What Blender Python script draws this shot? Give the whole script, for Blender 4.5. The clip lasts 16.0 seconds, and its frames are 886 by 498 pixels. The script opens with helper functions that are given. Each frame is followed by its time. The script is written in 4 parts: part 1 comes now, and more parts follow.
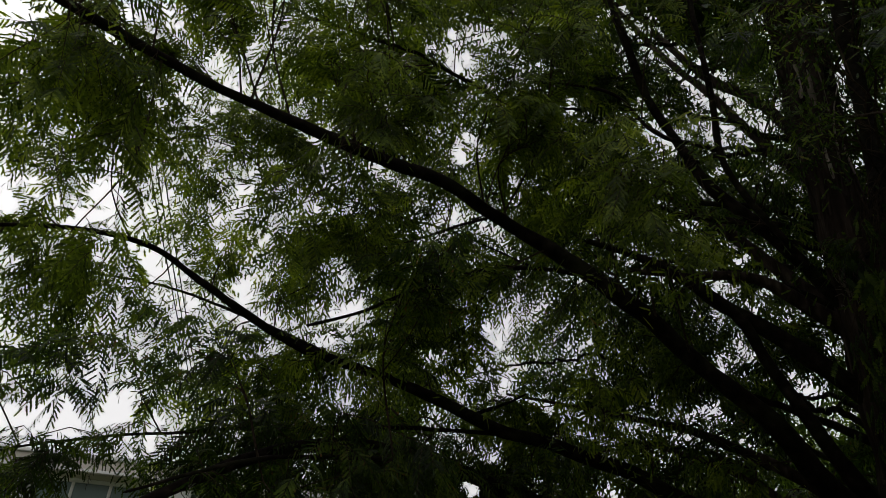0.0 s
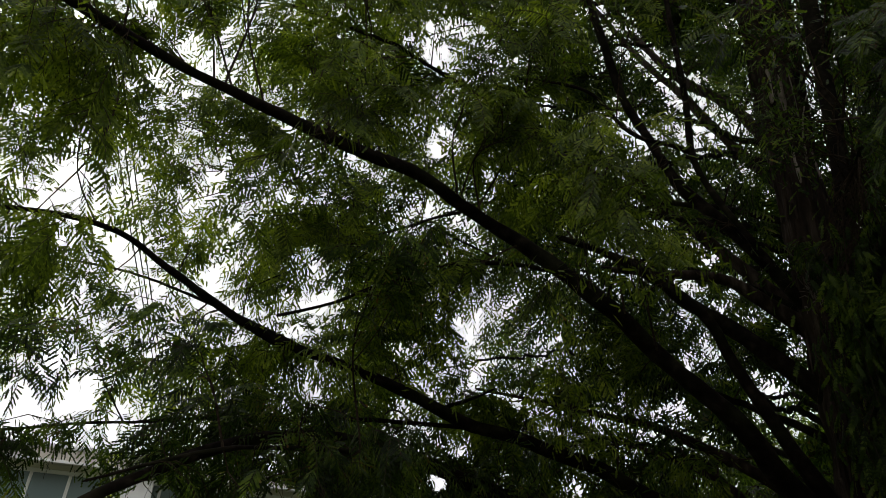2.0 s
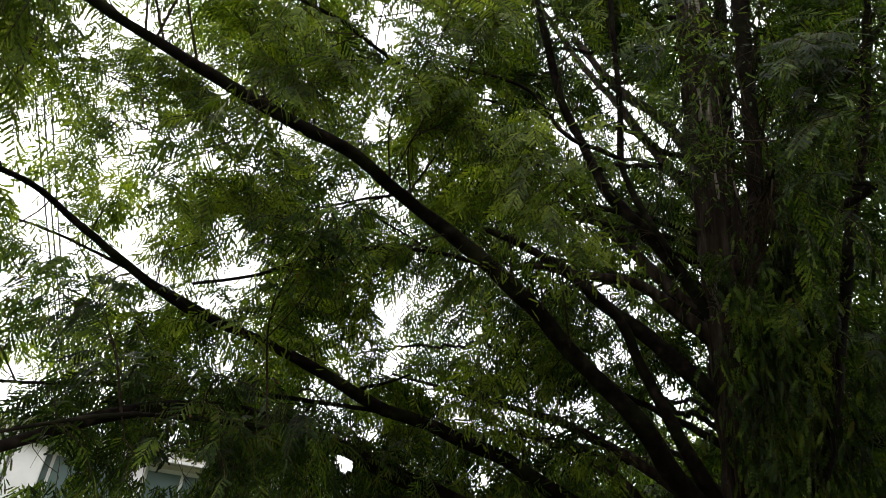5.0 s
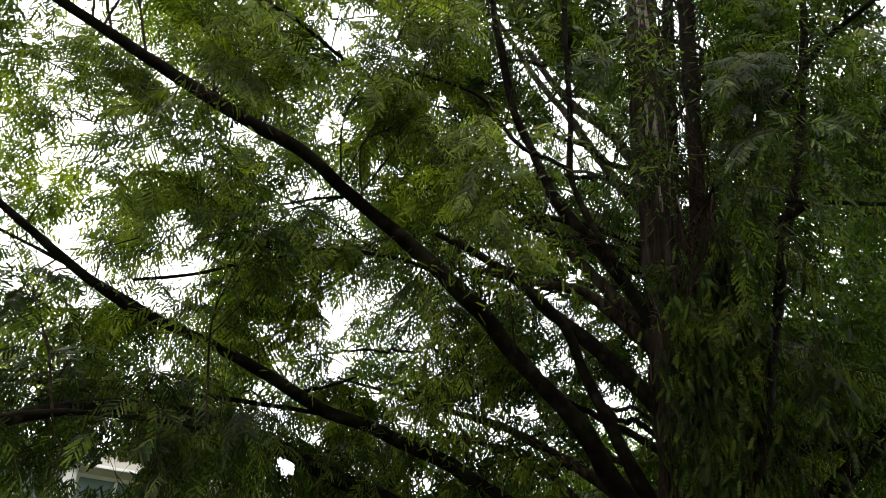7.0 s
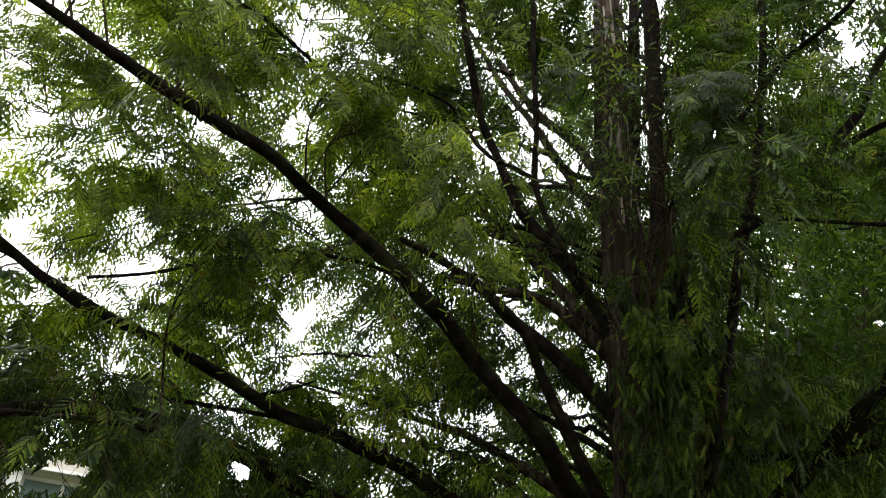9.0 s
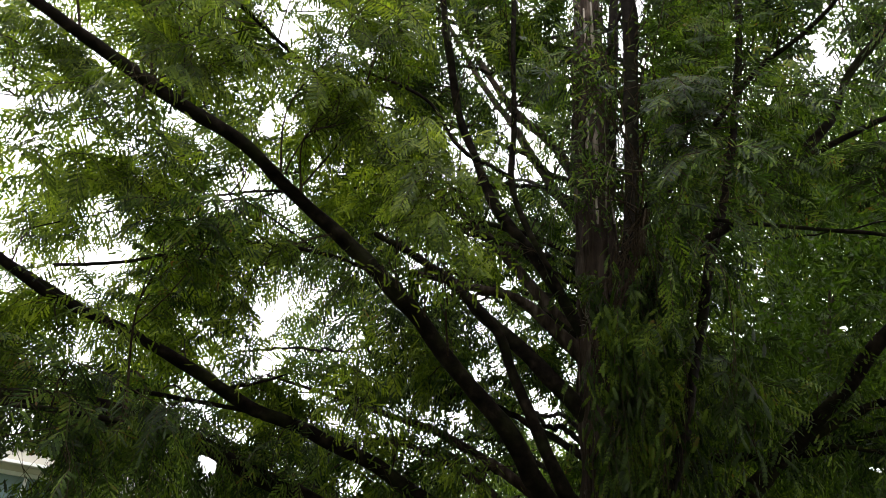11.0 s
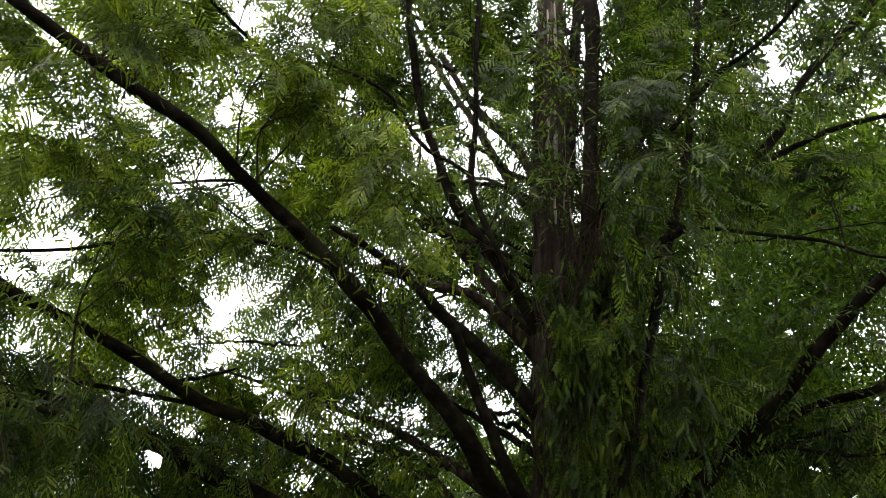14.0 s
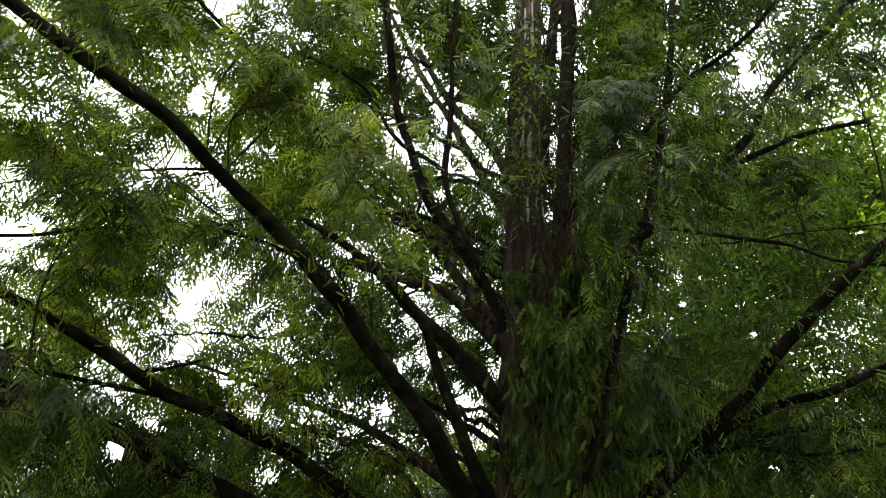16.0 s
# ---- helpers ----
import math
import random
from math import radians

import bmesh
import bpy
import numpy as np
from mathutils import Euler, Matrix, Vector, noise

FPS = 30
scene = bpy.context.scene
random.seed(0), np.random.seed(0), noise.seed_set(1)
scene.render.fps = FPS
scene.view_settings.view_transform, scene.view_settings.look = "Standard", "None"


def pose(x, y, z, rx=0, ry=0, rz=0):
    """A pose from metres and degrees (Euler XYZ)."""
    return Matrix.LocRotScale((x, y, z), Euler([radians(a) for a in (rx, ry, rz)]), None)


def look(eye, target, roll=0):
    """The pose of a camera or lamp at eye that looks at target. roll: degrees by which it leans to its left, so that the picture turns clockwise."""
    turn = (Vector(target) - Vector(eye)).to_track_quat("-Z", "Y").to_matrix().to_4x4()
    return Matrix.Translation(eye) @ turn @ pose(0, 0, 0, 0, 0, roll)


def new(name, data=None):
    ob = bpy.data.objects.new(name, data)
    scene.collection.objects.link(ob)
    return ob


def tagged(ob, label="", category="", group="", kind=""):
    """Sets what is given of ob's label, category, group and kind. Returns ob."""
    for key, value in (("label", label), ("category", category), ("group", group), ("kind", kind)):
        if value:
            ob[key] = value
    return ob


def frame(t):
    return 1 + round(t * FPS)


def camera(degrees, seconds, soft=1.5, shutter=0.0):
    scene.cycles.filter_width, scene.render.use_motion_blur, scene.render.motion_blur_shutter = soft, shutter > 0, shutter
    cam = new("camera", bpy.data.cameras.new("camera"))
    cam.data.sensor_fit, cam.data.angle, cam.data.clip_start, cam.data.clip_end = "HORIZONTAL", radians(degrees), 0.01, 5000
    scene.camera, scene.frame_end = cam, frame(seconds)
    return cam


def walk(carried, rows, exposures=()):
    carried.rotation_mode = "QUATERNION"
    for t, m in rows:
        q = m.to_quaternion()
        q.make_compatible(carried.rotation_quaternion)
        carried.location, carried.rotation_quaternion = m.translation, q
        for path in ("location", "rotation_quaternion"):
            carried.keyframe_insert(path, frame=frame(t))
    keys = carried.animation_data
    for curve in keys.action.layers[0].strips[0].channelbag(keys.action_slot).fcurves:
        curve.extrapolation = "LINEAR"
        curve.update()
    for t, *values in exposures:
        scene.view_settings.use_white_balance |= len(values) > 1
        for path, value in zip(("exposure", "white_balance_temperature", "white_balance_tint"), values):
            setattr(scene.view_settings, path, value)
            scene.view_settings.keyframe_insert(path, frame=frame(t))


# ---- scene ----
cam = camera(66.92, 16.0, soft=0.8)
ROWS = [
    (0.0, -0.0404, -0.0451, 1.6671, 119.658, -3.670, 15.588),
    (0.5, -0.0442, -0.0458, 1.6665, 119.649, -3.636, 15.011),
    (1.0, -0.0486, -0.0412, 1.6637, 119.545, -3.814, 14.149),
    (1.5, -0.0472, -0.0341, 1.6645, 119.417, -3.763, 13.503),
    (2.0, -0.0481, -0.0297, 1.6631, 119.390, -3.779, 12.808),
    (2.5, -0.0457, -0.0286, 1.6615, 119.275, -3.726, 12.279),
    (3.0, -0.0470, -0.0264, 1.6522, 119.313, -4.224, 11.132),
    (3.5, -0.0433, -0.0187, 1.6474, 119.291, -4.541, 9.517),
    (4.0, -0.0340, -0.0096, 1.6440, 119.012, -5.055, 7.762),
    (6.5, -0.0112, 0.0007, 1.6095, 119.775, -4.737, 1.976),
    (7.0, -0.0057, 0.0036, 1.5986, 120.285, -4.732, 0.693),
    (7.5, -0.0031, 0.0010, 1.5983, 120.364, -4.836, -0.265),
    (8.0, -0.0067, 0.0006, 1.6002, 120.663, -4.775, -1.091),
    (8.5, -0.0025, -0.0002, 1.5957, 121.050, -4.858, -2.191),
    (9.0, -0.0000, -0.0000, 1.6000, 121.002, -4.496, -2.708),
    (11.5, 0.0211, 0.0111, 1.5944, 120.963, -4.610, -5.928),
    (12.0, 0.0223, 0.0147, 1.5956, 120.874, -4.418, -6.727),
    (12.5, 0.0211, 0.0152, 1.6003, 120.916, -4.528, -7.311),
    (13.0, 0.0286, 0.0177, 1.5960, 121.003, -4.303, -7.782),
    (13.5, 0.0321, 0.0239, 1.5941, 121.035, -4.211, -8.379),
    (14.0, 0.0359, 0.0236, 1.5948, 121.070, -4.171, -8.810),
    (14.5, 0.0396, 0.0248, 1.5917, 121.097, -4.277, -9.431),
    (15.0, 0.0469, 0.0296, 1.5878, 121.134, -4.346, -10.393),
    (15.5, 0.0509, 0.0293, 1.5884, 121.006, -4.058, -10.874),
    (16.0, 0.0533, 0.0295, 1.5863, 120.998, -4.149, -11.415),
]
EXPOSURES = [(t, stops, 6560, 11.5) for t, stops in ((0.0, -1.65), (1.0, -1.52), (2.0, -1.13), (3.5, -0.55), (4.0, -0.35), (7.0, 0.28), (9.0, 0.56), (12.5, 0.58), (14.0, 0.74), (16.0, 0.86))]
walk(cam, [(t, pose(x, y, z, rx, ry, rz)) for t, x, y, z, rx, ry, rz in ROWS], EXPOSURES)

# ---- world and light: a bright overcast sky ----
world = bpy.data.worlds.new("overcast_sky")
scene.world = world
world.use_nodes = True
wn, wl = world.node_tree.nodes, world.node_tree.links
sky = wn.new("ShaderNodeTexSky")
sky.sky_type, sky.sun_disc = "NISHITA", False
sky.sun_elevation, sky.sun_rotation = radians(40), radians(-65)
sky.air_density, sky.dust_density = 1.0, 4.0
pale = wn.new("ShaderNodeHueSaturation")
pale.inputs["Saturation"].default_value = 0.10
wl.new(sky.outputs[0], pale.inputs["Color"])
cloud = wn.new("ShaderNodeMix")       # an even layer of cloud over the sky
cloud.data_type = "RGBA"
cloud.inputs[0].default_value = 0.8
cloud.inputs[7].default_value = (20.0, 20.1, 20.2, 1)
wl.new(pale.outputs[0], cloud.inputs[6])
wl.new(cloud.outputs[2], wn["Background"].inputs["Color"])
wn["Background"].inputs["Strength"].default_value = 0.15
sun = new("sun", bpy.data.lights.new("sun", "SUN"))
sun.data.energy, sun.data.angle, sun.data.color = 1.5, radians(12), (1.0, 0.97, 0.92)
sun.matrix_world = look((-15, 7, 14), (0, 0, 0))


# ---- materials ----
def material(name):
    m = bpy.data.materials.new(name)
    m.use_nodes = True
    return m, m.node_tree.nodes, m.node_tree.links


def ramp(nodes, links, source, stops):
    r = nodes.new("ShaderNodeValToRGB")
    while len(r.color_ramp.elements) < len(stops):
        r.color_ramp.elements.new(0.5)
    for e, (at_, col) in zip(r.color_ramp.elements, stops):
        e.position, e.color = at_, (*col, 1)
    links.new(source, r.inputs[0])
    return r.outputs[0]


def noise_tex(nodes, links, scale, detail=4.0, stretch=None):
    n = nodes.new("ShaderNodeTexNoise")
    n.inputs["Scale"].default_value, n.inputs["Detail"].default_value = scale, detail
    tc = nodes.new("ShaderNodeTexCoord")
    if stretch:
        mp = nodes.new("ShaderNodeMapping")
        mp.inputs["Scale"].default_value = stretch
        links.new(tc.outputs["Object"], mp.inputs[0])
        links.new(mp.outputs[0], n.inputs["Vector"])
    else:
        links.new(tc.outputs["Object"], n.inputs["Vector"])
    return n.outputs[0]


def mix_color(nodes, links, a, b, fac, kind="MIX"):
    m = nodes.new("ShaderNodeMix")
    m.data_type, m.blend_type = "RGBA", kind
    for socket, value in ((m.inputs[0], fac), (m.inputs[6], a), (m.inputs[7], b)):
        if isinstance(value, (int, float)):
            socket.default_value = value
        elif isinstance(value, tuple):
            socket.default_value = (*value, 1)
        else:
            links.new(value, socket)
    return m.outputs[2]


def leaf_material(name, dark, mid, light, clear=0.55, patch=1.4, brown=None, glow=(1.24, 1.30, 0.68)):
    """Thin leaves: part of the light passes through them; each leaf has its own tone."""
    m, n, l = material(name)
    geo = n.new("ShaderNodeNewGeometry")
    blend = n.new("ShaderNodeMath")                    # sprays share a tone, with a little difference leaf by leaf
    blend.operation = "MULTIPLY_ADD"
    blend.inputs[1].default_value = 0.42
    l.new(geo.outputs["Random Per Island"], blend.inputs[0])
    l.new(ramp(n, l, noise_tex(n, l, 3.6, 3), [(0.36, (0.0, 0.0, 0.0)), (0.64, (0.58, 0.58, 0.58))]), blend.inputs[2])
    tone = ramp(n, l, blend.outputs[0], [(0.12, dark), (0.50, mid), (0.88, light)] + ([(0.995, brown)] if brown else []))
    # random clump tones, spread wide to stand in for sunlit and shaded foliage
    patches = ramp(n, l, noise_tex(n, l, patch, 3), [(0.34, (0.52, 0.56, 0.54)), (0.66, (1.40, 1.42, 0.95))])
    col = mix_color(n, l, tone, patches, 1.0, "MULTIPLY")
    p = n["Principled BSDF"]
    p.inputs["Roughness"].default_value = 0.45
    p.inputs["Specular IOR Level"].default_value = 0.2
    l.new(col, p.inputs["Base Color"])
    t = n.new("ShaderNodeBsdfTranslucent")
    l.new(mix_color(n, l, col, glow, 1.0, "MULTIPLY"), t.inputs["Color"])
    mx = n.new("ShaderNodeMixShader")
    mx.inputs[0].default_value = clear
    l.new(p.outputs[0], mx.inputs[1])
    l.new(t.outputs[0], mx.inputs[2])
    l.new(mx.outputs[0], n["Material Output"].inputs["Surface"])
    return m


def bark_material(name, deep, mid, pale, scale=9.0, stretch=(1, 1, 0.16), rough=0.9, moss=0.0):
    m, n, l = material(name)
    fibre = noise_tex(n, l, scale * 2.2, 8, stretch)
    big = noise_tex(n, l, scale * 0.25, 4)
    col = ramp(n, l, fibre, [(0.30, deep), (0.52, mid), (0.74, pale)])
    col = mix_color(n, l, col, ramp(n, l, big, [(0.35, (0.65, 0.62, 0.60)), (0.68, (1.25, 1.22, 1.18))]), 1.0, "MULTIPLY")
    if moss:
        col = mix_color(n, l, col, (0.05, 0.065, 0.02), ramp(n, l, noise_tex(n, l, 3.3, 5), [(0.48, (0, 0, 0)), (0.70, (moss,) * 3)]))
    p = n["Principled BSDF"]
    p.inputs["Roughness"].default_value = rough
    p.inputs["Specular IOR Level"].default_value = 0.06
    l.new(col, p.inputs["Base Color"])
    b = n.new("ShaderNodeBump")
    b.inputs["Strength"].default_value, b.inputs["Distance"].default_value = 0.9, 0.02
    l.new(fibre, b.inputs["Height"])
    l.new(b.outputs[0], p.inputs["Normal"])
    return m


def plain_material(name, color, rough=0.7, scale=6.0, vary=0.15, metal=0.0, bump=0.15):
    m, n, l = material(name)
    a = noise_tex(n, l, scale, 6)
    lo, hi = tuple(c * (1 - vary) for c in color), tuple(min(1, c * (1 + vary)) for c in color)
    p = n["Principled BSDF"]
    l.new(ramp(n, l, a, [(0.3, lo), (0.7, hi)]), p.inputs["Base Color"])
    p.inputs["Roughness"].default_value, p.inputs["Metallic"].default_value = rough, metal
    b = n.new("ShaderNodeBump")
    b.inputs["Strength"].default_value, b.inputs["Distance"].default_value = bump, 0.01
    l.new(noise_tex(n, l, scale * 8, 5), b.inputs["Height"])
    l.new(b.outputs[0], p.inputs["Normal"])
    return m


LEAF = leaf_material("feathery_leaf", (0.012, 0.019, 0.006), (0.036, 0.067, 0.011), (0.155, 0.215, 0.035), brown=(0.16, 0.085, 0.035))
# lit copy of the leaf: light on the open side is in its colour
LEAF_LIT = leaf_material("lit_leaf", (0.030, 0.050, 0.007), (0.100, 0.146, 0.018), (0.270, 0.335, 0.045), clear=0.6, glow=(1.31, 1.32, 0.60))
LEAF_BROAD = leaf_material("broad_leaf", (0.024, 0.048, 0.007), (0.040, 0.072, 0.011), (0.068, 0.108, 0.017), patch=0.9)
LEAF_HEDGE = leaf_material("hedge_leaf", (0.048, 0.084, 0.011), (0.085, 0.138, 0.018), (0.150, 0.205, 0.028), patch=0.8)
# trunk bark; on a few limbs its paler tone stands in for light
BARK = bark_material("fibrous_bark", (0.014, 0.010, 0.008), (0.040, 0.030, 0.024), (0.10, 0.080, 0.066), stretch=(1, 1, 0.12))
# near-black limb bark: shade on the backlit limbs is put into its colour
BARK_SHADED = bark_material("shaded_limb_bark", (0.006, 0.005, 0.0045), (0.013, 0.010, 0.0085), (0.036, 0.028, 0.023), scale=11, stretch=(0.5, 0.5, 0.5), moss=0.2)
BARK_PALE = bark_material("peeled_bark", (0.16, 0.13, 0.105), (0.27, 0.235, 0.20), (0.42, 0.385, 0.34), stretch=(1, 1, 0.08))
BARK_FAR = bark_material("far_bark", (0.05, 0.042, 0.035), (0.10, 0.085, 0.07), (0.17, 0.15, 0.13), scale=5)
TWIG = bark_material("twig_bark", (0.030, 0.022, 0.016), (0.055, 0.040, 0.028), (0.09, 0.068, 0.048), scale=20, stretch=(1, 1, 1))
TWIG_DRY = plain_material("dry_twig", (0.20, 0.165, 0.13), 0.85, 30)


# ---- mesh helpers ----
def mesh_object(name, verts, faces, mat, parent=None, smooth=False, label="", kind=""):
    """One object from arrays of vertices and of faces that all have the same number of corners."""
    verts, faces = np.asarray(verts, dtype=np.float32).reshape(-1, 3), np.asarray(faces, dtype=np.int32)
    me = bpy.data.meshes.new(name)
    k = faces.shape[1]
    me.vertices.add(len(verts))
    me.vertices.foreach_set("co", verts.ravel())
    me.loops.add(faces.size)
    me.loops.foreach_set("vertex_index", faces.ravel())
    me.polygons.add(len(faces))
    me.polygons.foreach_set("loop_start", np.arange(0, faces.size, k, dtype=np.int32))
    me.polygons.foreach_set("use_smooth", np.full(len(faces), smooth))
    me.update(calc_edges=True)
    me.materials.append(mat)
    ob = new(name, me)
    if parent:
        ob.parent = parent
    return tagged(ob, label, kind=kind)


def part(name, bm, mat, parent, label=""):
    me = bpy.data.meshes.new(name)
    bm.to_mesh(me)
    bm.free()
    me.materials.append(mat)
    ob = new(name, me)
    ob.parent = parent
    return tagged(ob, label)


def box_mesh(bm, lo, hi, bevel=0.0):
    """Adds a box between two corners, with eased edges, to bm."""
    m = Matrix.Translation([(a + b) / 2 for a, b in zip(lo, hi)]) @ Matrix.Diagonal((*[b - a for a, b in zip(lo, hi)], 1))
    made = bmesh.ops.create_cube(bm, size=1, matrix=m)
    if bevel:
        edges = list({e for v in made["verts"] for e in v.link_edges})
        bmesh.ops.bevel(bm, geom=edges, offset=bevel, segments=2, affect="EDGES")
    return bm


def smooth_path(nodes, step=0.06):
    """A Catmull-Rom curve through the nodes, in even steps."""
    p = np.array(nodes, dtype=float)
    p = np.vstack([2 * p[0] - p[1], p, 2 * p[-1] - p[-2]])
    out = []
    for i in range(1, len(p) - 2):
        n = max(2, int(np.linalg.norm(p[i + 1] - p[i]) / step))
        u = (np.arange(n) / n)[:, None]
        a, b, c, d = p[i - 1], p[i], p[i + 1], p[i + 2]
        out.append(0.5 * (2 * b + (c - a) * u + (2 * a - 5 * b + 4 * c - d) * u ** 2 + (3 * b - a - 3 * c + d) * u ** 3))
    return np.vstack(out + [p[-2][None]])


def tube(path, radii, sides=10, rough=0.0, seed=0):
    """Vertices and quads of a tapered tube along a path, with knobbly sides."""
    path, radii = np.asarray(path, float), np.asarray(radii, float)
    n = len(path)
    t = np.gradient(path, axis=0)
    t /= np.linalg.norm(t, axis=1)[:, None] + 1e-9
    ref = np.where(np.abs(t[:, 2:3]) > 0.9, [[1.0, 0, 0]], [[0, 0, 1.0]])
    a = np.cross(t, ref)
    a /= np.linalg.norm(a, axis=1)[:, None] + 1e-9
    b = np.cross(t, a)
    ang = np.linspace(0, 2 * np.pi, sides, endpoint=False)
    r = radii[:, None] * np.ones(sides)
    if rough:
        rng = np.random.default_rng(seed)
        k = rng.normal(size=(n, sides))
        for _ in range(2):
            k = (k + np.roll(k, 1, 1) + np.roll(k, -1, 1)) / 3
            k[1:-1] = (k[:-2] + 2 * k[1:-1] + k[2:]) / 4
        r = r * (1 + rough * k * 2.2)
    v = path[:, None] + (np.cos(ang)[None, :, None] * a[:, None] + np.sin(ang)[None, :, None] * b[:, None]) * r[..., None]
    i, j = np.meshgrid(np.arange(n - 1), np.arange(sides), indexing="ij")
    j2 = (j + 1) % sides
    f = np.stack([i * sides + j, i * sides + j2, (i + 1) * sides + j2, (i + 1) * sides + j], -1).reshape(-1, 4)
    return v.reshape(-1, 3), f


class Heap:
    """Collects pieces of geometry for one mesh."""

    def __init__(self):
        self.v, self.f, self.n = [], [], 0

    def add(self, v, f):
        self.v.append(v)
        self.f.append(f + self.n)
        self.n += len(v)

    def made(self, name, mat, parent, **more):
        return mesh_object(name, np.vstack(self.v), np.vstack(self.f), mat, parent, **more) if self.v else None


def feather(steps, wide):
    """A slim flat shoot one long, with narrow leaves in two close ranks: vertices and triangles."""
    s = np.linspace(0, 1, steps + 1)
    mid = np.stack([np.zeros_like(s), s, -0.12 * s ** 2], 1)
    k = np.arange(steps - 1)
    tips = []
    for side in (-1, 1):
        u = s[1:-1] + 0.06 + 0.03 * side
        w = wide * np.sin(np.pi * np.clip(0.18 + 0.70 * s[1:-1], 0, 1)) ** 0.6
        tips.append(np.stack([side * w, u + 0.05, -0.12 * u ** 2 - w * np.where(k % 2, 0.35, 0.12)], 1))
    v = np.vstack([mid, *tips])
    f = np.vstack([np.stack([k + 2, k, steps + 1 + k], 1), np.stack([k, k + 2, 2 * steps + k], 1)])
    return v, f


def unit(v):
    return v / (np.linalg.norm(v, axis=-1, keepdims=True) + 1e-9)


def place_leaves(shape, pos, along, flat, size):
    """Copies of a leaf shape at many places: its y runs along, its z near flat."""
    v, f = shape
    y = unit(along)
    x = unit(np.cross(y, flat))
    z = np.cross(x, y)
    out = pos[:, None] + size[:, None, None] * (v[None, :, 0:1] * x[:, None] + v[None, :, 1:2] * y[:, None] + v[None, :, 2:3] * z[:, None])
    return out.reshape(-1, 3), (f[None] + (np.arange(len(pos)) * len(v))[:, None, None]).reshape(-1, 3)


# ---- ground ----
def ground_sheet():
    n = 81
    g = np.sign(np.linspace(-1, 1, n)) * np.abs(np.linspace(-1, 1, n)) ** 2.2 * 900
    x, y = np.meshgrid(g, g)
    z = 0.05 * np.sin(x * 0.31) * np.cos(y * 0.27) - 0.05
    i, j = np.meshgrid(np.arange(n - 1), np.arange(n - 1), indexing="ij")
    f = np.stack([i * n + j, i * n + j + 1, (i + 1) * n + j + 1, (i + 1) * n + j], -1).reshape(-1, 4)
    mat = plain_material("lawn", (0.06, 0.075, 0.032), 0.95, 0.8, 0.4)
    tagged(mesh_object("ground", np.stack([x, y, z], -1), f, mat, smooth=True), "trodden lawn with bare earth under the trees", "ground", kind="structure")


ground_sheet()

# unseen wall, added behind the path to cut sky light on the near sides
tagged(part("light_block_south", box_mesh(bmesh.new(), (-26, -7.4, -0.2), (26, -7.0, 9.5), 0.02), plain_material("light_block_render", (0.15, 0.135, 0.115), 0.9, 0.7, 0.25), None), "unseen plain grey-brown wall added to block sky light", "wall", kind="structure")

# ---- the conifer ----
RNG = np.random.default_rng(11)
TRUNK = np.array([1.57, 4.95, 0.0])
UNDER = np.array([0.0, 0.0, 1.6])   # a spot under the crown from which its openings fan out
tree = tagged(new("conifer_tree"), "tall feathery deciduous conifer with dark ascending limbs, in full green leaf", "tree")

SCAFFOLD = []


def limb(r0, r1, *nodes, wander=0.012, label="", bare=0.0, mat=None):
    """One limb: a knobbly tapered tube through a few nodes, from the trunk outwards."""
    r0, r1 = 0.88 * r0, 0.88 * r1
    path = smooth_path(nodes)
    n = len(path)
    s = np.linspace(0, 1, n)
    w = np.cumsum(RNG.normal(size=(n, 3)), axis=0)
    w = w - np.linspace(w[0], w[-1], n)
    path = path + w * wander / max(1.0, np.abs(w).max()) * np.sin(np.pi * s)[:, None]
    radii = r0 + (r1 - r0) * s
    radii = radii * (1 + 0.06 * np.sin(s * n * 0.21 + len(SCAFFOLD)))
    path = np.vstack([path, path[-1] + (path[-1] - path[-2]) * 0.3])
    radii = np.append(radii, radii[-1] * 0.15)
    v, f = tube(path, radii, 12 if r0 > 0.03 else 8, 0.10, len(SCAFFOLD))
    ob = mesh_object("limb", v, f, mat or BARK_SHADED, tree, smooth=True, label=label)
    SCAFFOLD.append((ob, path[:-1], radii[:-1], bare))
    return ob


limb(0.087, 0.025, (1.46, 4.93, 2.26), (1.18, 4.83, 2.46), (0.98, 4.70, 2.65), (0.77, 4.56, 2.93), (0.31, 4.44, 3.35), (0.02, 4.28, 3.62), (-0.51, 4.07, 4.00), (-0.92, 3.82, 4.20), (-1.21, 3.56, 4.34), (-1.60, 3.20, 4.35), (-2.30, 2.50, 4.41), (-2.49, 2.07, 4.35), (-2.60, 1.64, 4.25), (-2.63, 1.27, 4.13), bare=0.93)
limb(0.071, 0.025, (1.46, 4.93, 2.28), (1.23, 4.87, 2.63), (0.98, 4.81, 3.10), (0.80, 4.73, 3.45), (0.66, 4.63, 3.70), (0.38, 4.55, 3.93), (0.04, 4.44, 4.13), (-0.32, 4.31, 4.23), bare=0.90)
# lit limb: its light is put in with the trunk's paler bark
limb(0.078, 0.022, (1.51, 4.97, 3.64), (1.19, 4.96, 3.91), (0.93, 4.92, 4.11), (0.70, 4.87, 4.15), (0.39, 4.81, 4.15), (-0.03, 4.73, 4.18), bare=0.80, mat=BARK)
limb(0.096, 0.024, (1.54, 4.96, 3.09), (1.36, 4.96, 3.30), (0.93, 5.00, 3.74), (0.67, 4.99, 3.94), (0.30, 4.97, 4.27), (-0.27, 4.92, 4.57), bare=0.75)
